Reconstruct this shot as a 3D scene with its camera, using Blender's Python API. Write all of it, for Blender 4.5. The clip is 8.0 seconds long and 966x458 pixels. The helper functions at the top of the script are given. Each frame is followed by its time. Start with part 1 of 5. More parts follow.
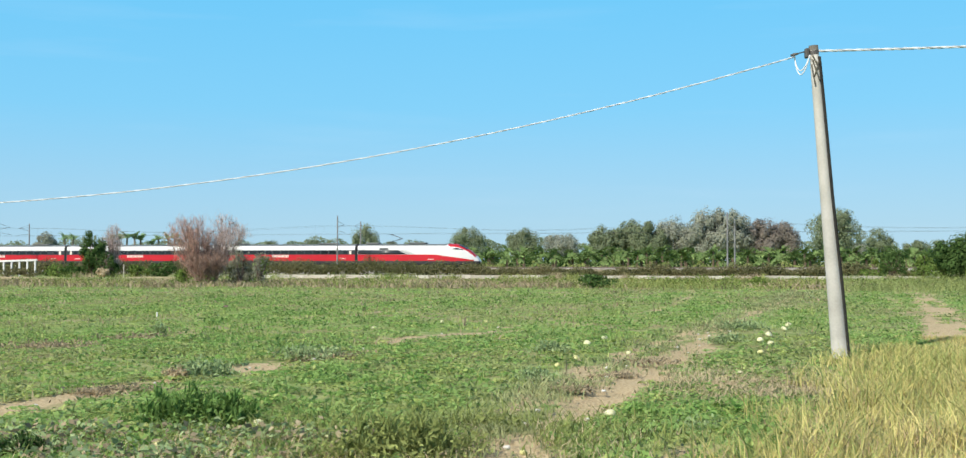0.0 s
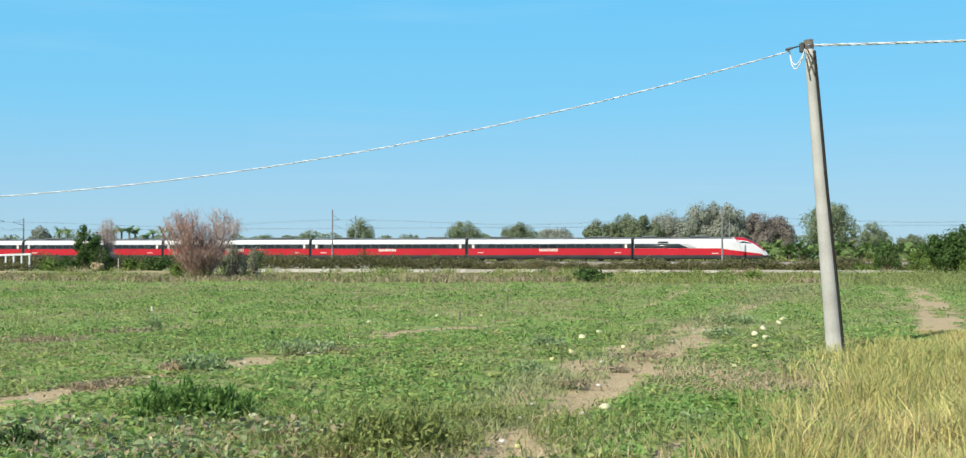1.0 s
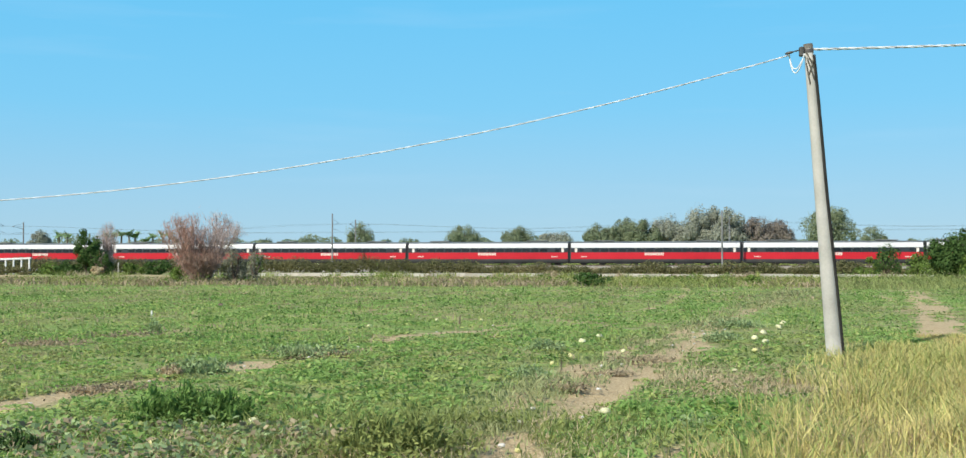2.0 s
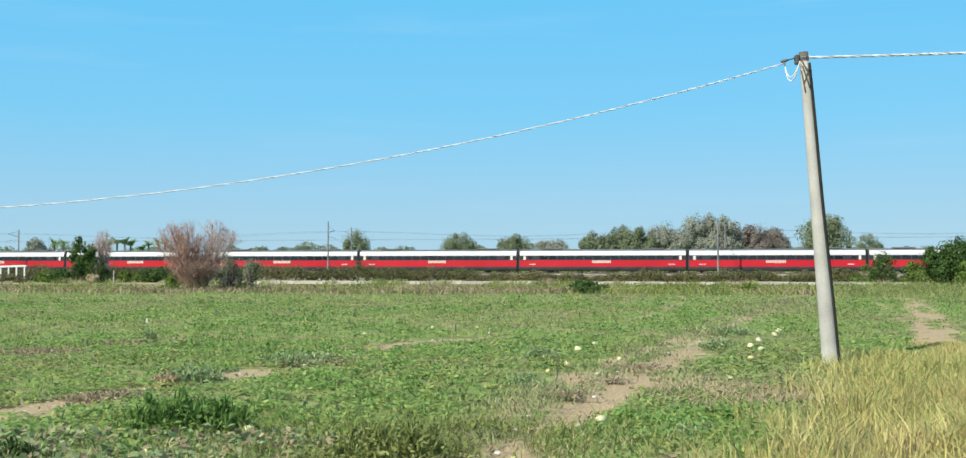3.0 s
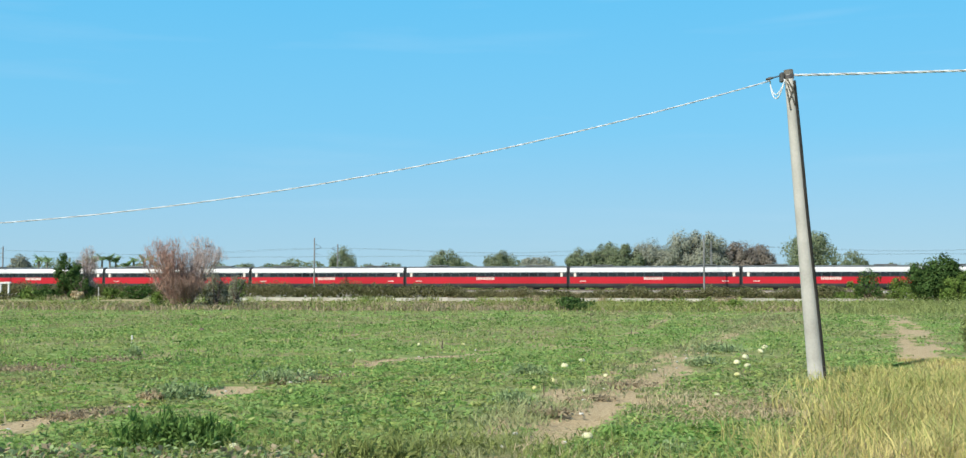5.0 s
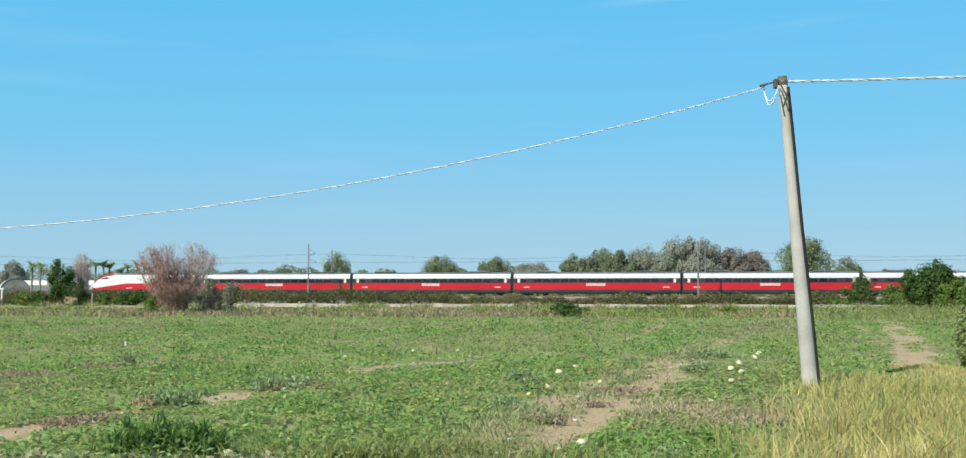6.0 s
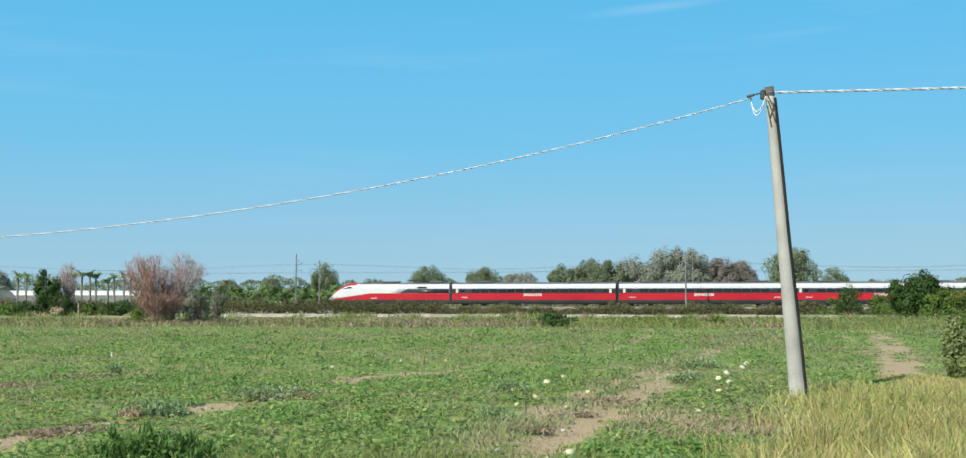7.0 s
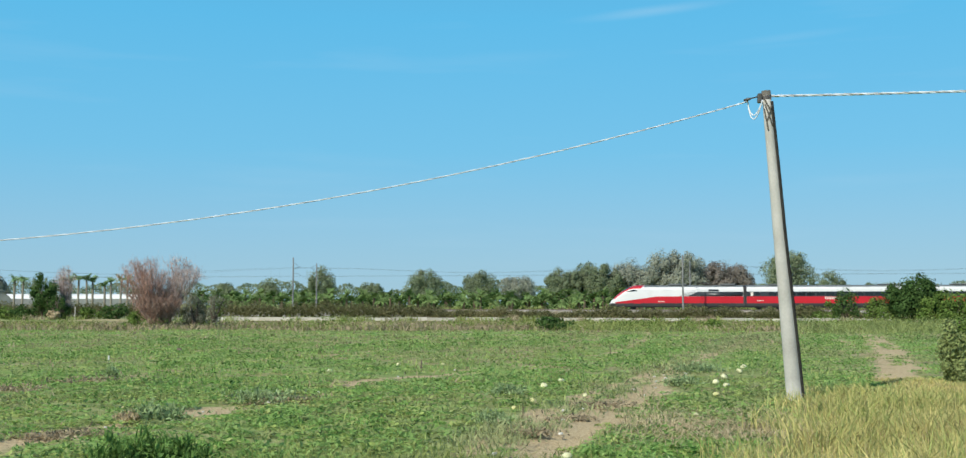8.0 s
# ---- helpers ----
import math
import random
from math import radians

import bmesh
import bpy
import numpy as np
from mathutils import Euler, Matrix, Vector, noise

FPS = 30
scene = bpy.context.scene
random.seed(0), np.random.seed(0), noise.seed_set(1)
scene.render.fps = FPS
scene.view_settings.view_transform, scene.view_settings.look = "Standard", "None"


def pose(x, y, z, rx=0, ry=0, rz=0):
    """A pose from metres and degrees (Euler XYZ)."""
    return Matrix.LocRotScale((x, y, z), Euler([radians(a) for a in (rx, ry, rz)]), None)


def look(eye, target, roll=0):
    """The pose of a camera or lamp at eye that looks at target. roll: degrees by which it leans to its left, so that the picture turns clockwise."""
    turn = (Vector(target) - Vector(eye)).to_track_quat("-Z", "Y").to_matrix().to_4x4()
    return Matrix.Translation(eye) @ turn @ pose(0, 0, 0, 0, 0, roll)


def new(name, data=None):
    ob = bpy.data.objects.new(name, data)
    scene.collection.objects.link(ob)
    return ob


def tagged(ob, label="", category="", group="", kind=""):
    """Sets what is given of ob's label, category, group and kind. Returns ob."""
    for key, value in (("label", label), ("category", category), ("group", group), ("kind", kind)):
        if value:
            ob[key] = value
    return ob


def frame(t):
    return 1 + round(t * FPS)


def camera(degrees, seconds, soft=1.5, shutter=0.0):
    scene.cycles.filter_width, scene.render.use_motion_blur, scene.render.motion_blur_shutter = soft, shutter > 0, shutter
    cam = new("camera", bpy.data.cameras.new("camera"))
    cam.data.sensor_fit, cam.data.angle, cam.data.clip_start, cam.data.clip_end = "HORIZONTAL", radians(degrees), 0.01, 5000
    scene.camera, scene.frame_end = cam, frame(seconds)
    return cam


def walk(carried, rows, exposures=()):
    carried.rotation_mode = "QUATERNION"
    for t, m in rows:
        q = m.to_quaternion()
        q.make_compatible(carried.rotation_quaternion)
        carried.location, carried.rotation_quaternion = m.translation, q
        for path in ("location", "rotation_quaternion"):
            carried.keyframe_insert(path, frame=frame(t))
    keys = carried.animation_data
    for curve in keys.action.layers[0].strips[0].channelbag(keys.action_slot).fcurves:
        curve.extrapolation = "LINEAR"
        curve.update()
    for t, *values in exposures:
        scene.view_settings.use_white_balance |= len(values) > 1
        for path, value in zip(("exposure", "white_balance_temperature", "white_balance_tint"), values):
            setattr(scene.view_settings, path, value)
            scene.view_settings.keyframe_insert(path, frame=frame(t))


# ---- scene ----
cam = camera(45.0, 8.0, soft=1.38)
EYE = (0.0, 0.0, 1.9)
# seconds, pan to the right, tilt up and lean, in degrees: a hand-held camera that turns on the spot
TURNS = [
    (0.0, 0.002, 1.596, 0.0), (0.5, 0.164, 1.512, 0.0), (1.0, 0.246, 1.309, 0.0), (1.5, 0.193, 1.262, 0.0),
    (1.7, 0.20, 1.33, 0.0), (2.8, 0.44, 1.87, 0.0), (3.0, 0.451, 1.883, 0.0), (3.5, 0.445, 1.978, 0.0),
    (4.0, 0.495, 2.112, 0.0), (4.5, 0.699, 2.310, 0.0), (5.0, 1.112, 2.707, 0.0), (5.2, 1.15, 2.75, 0.0),
    (6.3, 1.48, 3.165, 0.0), (6.5, 1.543, 3.285, 0.0), (7.0, 1.984, 3.502, 0.0), (7.5, 2.095, 3.619, 0.0),
    (8.0, 2.126, 3.671, 0.0)]
EXPOSURES = [(0.0, 0.46, 6600, 11), (1.0, 0.41, 6560, 10.5), (4.5, 0.39, 6500, 9.5), (6.5, 0.28, 6430, 8.5), (8.0, 0.20, 6370, 7)]
walk(cam, [(t, pose(*EYE, 90 + up, lean, -pan)) for t, pan, up, lean in TURNS], EXPOSURES)

# ---- light ----
SUN_UP, SUN_AZ = 39.0, 221.0  # degrees above the horizon; compass bearing, with +y as north
sun = new("sun", bpy.data.lights.new("sun", "SUN"))
sun.data.energy, sun.data.angle, sun.data.color = 4.75, radians(0.55), (1.0, 0.94, 0.82)
to_sun = Vector((math.sin(radians(SUN_AZ)) * math.cos(radians(SUN_UP)), math.cos(radians(SUN_AZ)) * math.cos(radians(SUN_UP)), math.sin(radians(SUN_UP))))
sun.matrix_basis = look(to_sun * 60, (0, 0, 0))

world = bpy.data.worlds.new("sky")
scene.world = world
world.use_nodes = True
wn, wl = world.node_tree.nodes, world.node_tree.links
wn.clear()
sky = wn.new("ShaderNodeTexSky")
sky.sky_type, sky.sun_disc = "NISHITA", False
sky.sun_elevation, sky.sun_rotation = radians(SUN_UP), radians(SUN_AZ)
sky.air_density, sky.dust_density, sky.ozone_density, sky.altitude = 1.0, 0.3, 2.0, 0
w_at = wn.new("ShaderNodeTexCoord")
w_map = wn.new("ShaderNodeMapping")
w_map.inputs["Scale"].default_value = (1.6, 1.6, 16.0)
w_noise = wn.new("ShaderNodeTexNoise")
w_noise.inputs["Scale"].default_value, w_noise.inputs["Detail"].default_value = 2.6, 6.0
w_ramp = wn.new("ShaderNodeValToRGB")
w_ramp.color_ramp.elements[0].position, w_ramp.color_ramp.elements[0].color = 0.56, (0, 0, 0, 1)
w_ramp.color_ramp.elements[1].position, w_ramp.color_ramp.elements[1].color = 0.80, (0.10, 0.10, 0.10, 1)
w_mix = wn.new("ShaderNodeMix")
w_mix.data_type = "RGBA"
w_bg = wn.new("ShaderNodeBackground")
w_out = wn.new("ShaderNodeOutputWorld")
w_sep = wn.new("ShaderNodeSeparateXYZ")
w_haze = wn.new("ShaderNodeValToRGB")  # clear early-autumn blue by height above the horizon
stops = w_haze.color_ramp.elements
stops[0].position, stops[0].color = 0.0, (0.365, 0.59, 0.74, 1)
stops[1].position, stops[1].color = 1.0, (0.06, 0.14, 0.32, 1)
for at, c in ((0.06, (0.29, 0.58, 0.80, 1)), (0.13, (0.182, 0.572, 0.87, 1)), (0.24, (0.122, 0.542, 0.89, 1)), (0.5, (0.10, 0.26, 0.50, 1))):
    stops.new(at).color = c
w_gain = wn.new("ShaderNodeMix")
w_gain.data_type, w_gain.blend_type = "RGBA", "MULTIPLY"
w_gain.inputs["Factor"].default_value, w_gain.inputs["B"].default_value = 1.0, (0.11, 0.11, 0.11, 1)
w_both = wn.new("ShaderNodeMix")
w_both.data_type = "RGBA"
w_both.inputs["Factor"].default_value = 0.9
w_bg.inputs["Strength"].default_value = 0.82
w_mix.inputs["B"].default_value = (0.62, 0.78, 0.92, 1)
wl.new(w_at.outputs["Generated"], w_map.inputs["Vector"])
wl.new(w_at.outputs["Generated"], w_sep.inputs["Vector"])
wl.new(w_sep.outputs["Z"], w_haze.inputs["Fac"])
wl.new(w_map.outputs["Vector"], w_noise.inputs["Vector"])
wl.new(w_noise.outputs["Fac"], w_ramp.inputs["Fac"])
wl.new(w_ramp.outputs["Color"], w_mix.inputs["Factor"])
wl.new(sky.outputs["Color"], w_gain.inputs["A"])
wl.new(w_gain.outputs["Result"], w_both.inputs["A"])
wl.new(w_haze.outputs["Color"], w_both.inputs["B"])
wl.new(w_both.outputs["Result"], w_mix.inputs["A"])
veil = w_mix.outputs["Result"]
# thin streaks of high cloud: bearing and height in degrees, half length and half thickness, tilt and strength
for az, up, long, thick, tilt, amount in ((10.4, 14.1, 0.085, 0.0060, -5, 0.17), (17.0, 12.6, 0.07, 0.0050, -4, 0.07), (3.0, 12.0, 0.09, 0.008, -3, 0.04)):
    off, turn, size, fall, times = wn.new("ShaderNodeVectorMath"), wn.new("ShaderNodeMapping"), wn.new("ShaderNodeVectorMath"), wn.new("ShaderNodeMapRange"), wn.new("ShaderNodeMath")
    over = wn.new("ShaderNodeMix")
    over.data_type = "RGBA"
    over.inputs["B"].default_value = (0.66, 0.80, 0.92, 1)
    off.operation, size.operation, times.operation = "SUBTRACT", "LENGTH", "MULTIPLY"
    ca, cu = radians(az), radians(up)
    off.inputs[1].default_value = (math.sin(ca) * math.cos(cu), math.cos(ca) * math.cos(cu), math.sin(cu))
    turn.vector_type = "TEXTURE"
    turn.inputs["Rotation"].default_value = (0, radians(tilt), -ca)
    turn.inputs["Scale"].default_value = (long, 0.2, thick)
    fall.inputs["From Min"].default_value, fall.inputs["From Max"].default_value = 1.0, 0.0
    fall.inputs["To Max"].default_value = amount * 2
    fall.interpolation_type = "SMOOTHSTEP"
    wl.new(w_at.outputs["Generated"], off.inputs[0])
    wl.new(off.outputs["Vector"], turn.inputs["Vector"])
    wl.new(turn.outputs["Vector"], size.inputs[0])
    wl.new(size.outputs["Value"], fall.inputs["Value"])
    wl.new(fall.outputs["Result"], times.inputs[0])
    wl.new(w_noise.outputs["Fac"], times.inputs[1])
    wl.new(times.outputs["Value"], over.inputs["Factor"])
    wl.new(veil, over.inputs["A"])
    veil = over.outputs["Result"]
wl.new(veil, w_bg.inputs["Color"])
wl.new(w_bg.outputs["Background"], w_out.inputs["Surface"])


# ---- materials ----
def surface(name, low, high, rough=0.7, scale=4.0, fine=40.0, metal=0.0, bump=0.3, depth=0.01, island=0.0, thing=0.0, through_light=0.0, spec=0.4):
    """A worn surface: two colours mixed by a coarse and a fine noise, with fine relief. island and thing: brightness varied leaf by leaf and piece by piece."""
    m = bpy.data.materials.new(name)
    m.use_nodes = True
    n, ln = m.node_tree.nodes, m.node_tree.links
    p = n["Principled BSDF"]
    geo = n.new("ShaderNodeNewGeometry")
    tex = n.new("ShaderNodeTexCoord")
    where = tex.outputs["Object"]
    big, small = n.new("ShaderNodeTexNoise"), n.new("ShaderNodeTexNoise")
    big.inputs["Scale"].default_value, big.inputs["Detail"].default_value = scale, 5.0
    small.inputs["Scale"].default_value, small.inputs["Detail"].default_value = fine, 3.0
    ln.new(where, big.inputs["Vector"])
    ln.new(where, small.inputs["Vector"])
    add = n.new("ShaderNodeMath")
    add.operation = "MULTIPLY_ADD"
    add.inputs[1].default_value = 0.4
    ln.new(small.outputs["Fac"], add.inputs[0])
    ln.new(big.outputs["Fac"], add.inputs[2])
    spread = n.new("ShaderNodeMapRange")
    spread.inputs["From Min"].default_value, spread.inputs["From Max"].default_value = 0.45, 0.95
    ln.new(add.outputs[0], spread.inputs["Value"])
    mix = n.new("ShaderNodeMix")
    mix.data_type = "RGBA"
    mix.inputs["A"].default_value, mix.inputs["B"].default_value = (*low, 1), (*high, 1)
    ln.new(spread.outputs["Result"], mix.inputs["Factor"])
    colour = mix.outputs["Result"]
    for amount, source in ((island, geo.outputs["Random Per Island"]), (thing, None)):
        if amount:
            if source is None:
                source = n.new("ShaderNodeObjectInfo").outputs["Random"]
            rng = n.new("ShaderNodeMapRange")
            rng.inputs["To Min"].default_value, rng.inputs["To Max"].default_value = 1 - amount, 1 + amount
            ln.new(source, rng.inputs["Value"])
            hsv = n.new("ShaderNodeHueSaturation")
            ln.new(rng.outputs["Result"], hsv.inputs["Value"])
            ln.new(colour, hsv.inputs["Color"])
            colour = hsv.outputs["Color"]
    ln.new(colour, p.inputs["Base Color"])
    p.inputs["Roughness"].default_value, p.inputs["Metallic"].default_value = rough, metal
    p.inputs["Specular IOR Level"].default_value = spec
    if bump:
        b = n.new("ShaderNodeBump")
        b.inputs["Strength"].default_value, b.inputs["Distance"].default_value = bump, depth
        ln.new(add.outputs[0], b.inputs["Height"])
        ln.new(b.outputs["Normal"], p.inputs["Normal"])
    if through_light:
        t = n.new("ShaderNodeBsdfTranslucent")
        both = n.new("ShaderNodeMixShader")
        both.inputs["Fac"].default_value = through_light
        ln.new(colour, t.inputs["Color"])
        ln.new(p.outputs["BSDF"], both.inputs[1])
        ln.new(t.outputs["BSDF"], both.inputs[2])
        ln.new(both.outputs["Shader"], n["Material Output"].inputs["Surface"])
    return m


def leafy(name, low, high, island=0.45, scale=0.5, light=0.3):
    return surface(name, low, high, rough=0.85, scale=scale, fine=scale * 9, bump=0, island=island, through_light=light, spec=0.06)


WEED = leafy("weed_leaves", (0.190, 0.355, 0.082), (0.385, 0.515, 0.195), 0.2, 0.45, 0.48)
WEED_OLIVE = leafy("olive_weed_leaves", (0.235, 0.305, 0.110), (0.39, 0.425, 0.195), 0.18, 0.3, 0.46)
WEED_GREY = leafy("greyish_weeds", (0.26, 0.300, 0.130), (0.41, 0.43, 0.225), 0.22, 0.4, 0.42)
WEED_PALE = leafy("pale_weed_leaves", (0.27, 0.36, 0.10), (0.44, 0.49, 0.19), 0.24, 0.5, 0.4)
DEAD = leafy("dead_weeds", (0.255, 0.205, 0.130), (0.39, 0.325, 0.215), 0.25, 0.8, 0.25)
STRAW = leafy("dry_grass", (0.45, 0.395, 0.14), (0.69, 0.615, 0.27), 0.3, 0.6, 0.4)
STRAW_BROWN = leafy("brown_dry_grass", (0.42, 0.315, 0.17), (0.58, 0.455, 0.28), 0.3, 0.6, 0.35)
GRASS_GREEN = leafy("yellow_green_grass", (0.29, 0.345, 0.095), (0.47, 0.505, 0.19), 0.28, 0.5, 0.4)
TAN = leafy("tan_grass", (0.42, 0.335, 0.205), (0.58, 0.48, 0.32), 0.25, 0.6, 0.3)
GREYLEAF = leafy("grey_green_leaves", (0.23, 0.315, 0.145), (0.37, 0.46, 0.235), 0.25, 2.0, 0.35)
TUFT = leafy("tuft_leaves", (0.10, 0.20, 0.045), (0.21, 0.32, 0.10), 0.3, 0.8, 0.35)
DARKLEAF = leafy("dark_green_leaves", (0.040, 0.082, 0.023), (0.088, 0.150, 0.047), 0.35, 1.5)
VERGE = leafy("verge_weeds", (0.155, 0.205, 0.058), (0.32, 0.345, 0.125), 0.32, 0.2)
HEDGE = leafy("hedge_leaves", (0.105, 0.112, 0.05), (0.22, 0.205, 0.105), 0.25, 0.12)
DULL = leafy("dull_grey_leaves", (0.20, 0.205, 0.145), (0.34, 0.335, 0.25), 0.3, 0.5)
BUSH = leafy("bush_leaves", (0.08, 0.14, 0.030), (0.18, 0.25, 0.065), 0.45, 0.4)
OLIVE = leafy("olive_bush_leaves", (0.18, 0.23, 0.08), (0.32, 0.36, 0.15), 0.35, 0.3)
# far leaf colours, paler than near ones: distance haze is mixed into them
HAZED_GREEN = leafy("hazed_far_tree_leaves", (0.175, 0.220, 0.130), (0.31, 0.355, 0.22), 0.12, 0.15, 0.45)
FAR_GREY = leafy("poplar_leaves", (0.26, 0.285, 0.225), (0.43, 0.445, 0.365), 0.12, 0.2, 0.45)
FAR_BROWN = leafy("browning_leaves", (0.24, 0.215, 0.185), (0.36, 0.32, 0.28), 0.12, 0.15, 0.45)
PALMLEAF = leafy("palm_fronds", (0.070, 0.140, 0.038), (0.32, 0.42, 0.165), 0.5, 0.4, 0.25)
PALM_PALE = leafy("pale_palm_fronds", (0.17, 0.29, 0.13), (0.33, 0.45, 0.24), 0.3, 0.4, 0.35)
DARKRUST = leafy("dark_rusty_twigs", (0.23, 0.145, 0.11), (0.38, 0.26, 0.21), 0.3, 0.6, 0.2)
RUST = leafy("rusty_twigs", (0.34, 0.195, 0.150), (0.52, 0.345, 0.285), 0.3, 0.6, 0.25)
PINKGREY = leafy("dry_pinkish_twigs", (0.40, 0.31, 0.28), (0.60, 0.50, 0.47), 0.35, 0.6, 0.25)
BARK = surface("bark", (0.07, 0.05, 0.035), (0.17, 0.13, 0.10), 0.9, 3, 30, bump=0.6)
TWIGBARK = surface("dry_twig_bark", (0.16, 0.11, 0.085), (0.32, 0.24, 0.20), 0.9, 3, 30, bump=0.4)
PALMBARK_PALE = surface("pale_palm_bark", (0.17, 0.15, 0.12), (0.29, 0.26, 0.21), 0.95, 2, 14, bump=0.6, depth=0.02)
PALMBARK = surface("palm_bark", (0.08, 0.06, 0.04), (0.16, 0.12, 0.08), 0.95, 2, 14, bump=0.8, depth=0.03)
CONCRETE = surface("weathered_concrete", (0.315, 0.305, 0.275), (0.48, 0.465, 0.43), 0.88, 1.3, 26, bump=0.35)
STAIN = surface("dark_rain_stain", (0.055, 0.052, 0.043), (0.13, 0.12, 0.10), 0.9, 3, 26, bump=0.3)
PALE_CONCRETE = surface("pale_concrete", (0.306, 0.289, 0.238), (0.510, 0.484, 0.425), 0.85, 0.8, 12, bump=0.3, thing=0.15)
CABLE = surface("pale_cable_sheath", (0.54, 0.57, 0.60), (0.66, 0.685, 0.71), 0.5, 8, 60, bump=0.1)
CABLE_GREY = surface("grey_cable_sheath", (0.30, 0.31, 0.32), (0.42, 0.43, 0.43), 0.5, 8, 60, bump=0.1)
# near-black, for the tube that stands in for the pole's shaded edge
EDGE_SHADE = surface("edge_shade_dark", (0.018, 0.018, 0.017), (0.035, 0.034, 0.031), 0.85, 4, 40, bump=0.2, spec=0.1)
STEEL = surface("galvanised_steel", (0.115, 0.12, 0.12), (0.19, 0.195, 0.19), 0.6, 2, 30, metal=0.2, bump=0.1)
DARKSTEEL = surface("dark_steel", (0.06, 0.06, 0.06), (0.13, 0.12, 0.11), 0.6, 2, 30, metal=0.5, bump=0.1)
RAIL = surface("rail_steel", (0.16, 0.11, 0.085), (0.30, 0.24, 0.20), 0.45, 2, 30, metal=0.8, bump=0.1)
BALLAST = surface("ballast", (0.178, 0.162, 0.136), (0.365, 0.340, 0.297), 0.95, 0.7, 11, bump=1.0, depth=0.06)
SLEEPER = surface("sleeper_concrete", (0.255, 0.238, 0.212), (0.374, 0.357, 0.323), 0.9, 2, 30, bump=0.3, thing=0.15)
WHITEPAINT = surface("white_paint", (0.561, 0.561, 0.544), (0.697, 0.697, 0.680), 0.6, 1.5, 25, bump=0.15)
PLASTIC = surface("greenhouse_film", (0.595, 0.603, 0.595), (0.714, 0.722, 0.714), 0.75, 0.4, 6, bump=0.2)
NETTING = surface("greenhouse_side_film", (0.14, 0.15, 0.145), (0.25, 0.26, 0.25), 0.6, 0.4, 6, bump=0.2)
T_WHITE = surface("train_white", (0.560, 0.568, 0.568), (0.656, 0.656, 0.648), 0.32, 0.25, 8, bump=0.03)
T_RED = surface("train_red", (0.385, 0.010, 0.019), (0.480, 0.015, 0.026), 0.35, 0.25, 8, bump=0.03)
T_DARK = surface("train_dark_band", (0.018, 0.022, 0.026), (0.040, 0.045, 0.050), 0.3, 0.3, 8, bump=0.03)
T_ROOF = surface("train_roof_grey", (0.10, 0.115, 0.12), (0.17, 0.185, 0.19), 0.6, 0.3, 6, bump=0.1)
T_SKIRT = surface("train_skirt_grey", (0.022, 0.022, 0.024), (0.048, 0.048, 0.048), 0.6, 0.5, 8, bump=0.1)
T_CREAM = surface("cream_lettering", (0.561, 0.510, 0.442), (0.680, 0.637, 0.578), 0.5, 1, 10, bump=0.02)
T_GREY = surface("train_hatched_grey", (0.30, 0.31, 0.32), (0.45, 0.46, 0.46), 0.4, 0.5, 9, bump=0.03)
T_GLASS = surface("tinted_window", (0.006, 0.008, 0.010), (0.014, 0.018, 0.022), 0.08, 0.5, 6, bump=0, spec=0.6)
MELON = surface("bleached_melon_rind", (0.50, 0.49, 0.25), (0.68, 0.67, 0.44), 0.5, 9, 50, bump=0.25, depth=0.004, thing=0.2)
MELON_Y = surface("yellow_melon_rind", (0.45, 0.43, 0.17), (0.62, 0.59, 0.30), 0.5, 9, 50, bump=0.25, depth=0.004)
STONE = surface("field_stone", (0.42, 0.40, 0.35), (0.68, 0.66, 0.60), 0.9, 8, 40, bump=0.5)


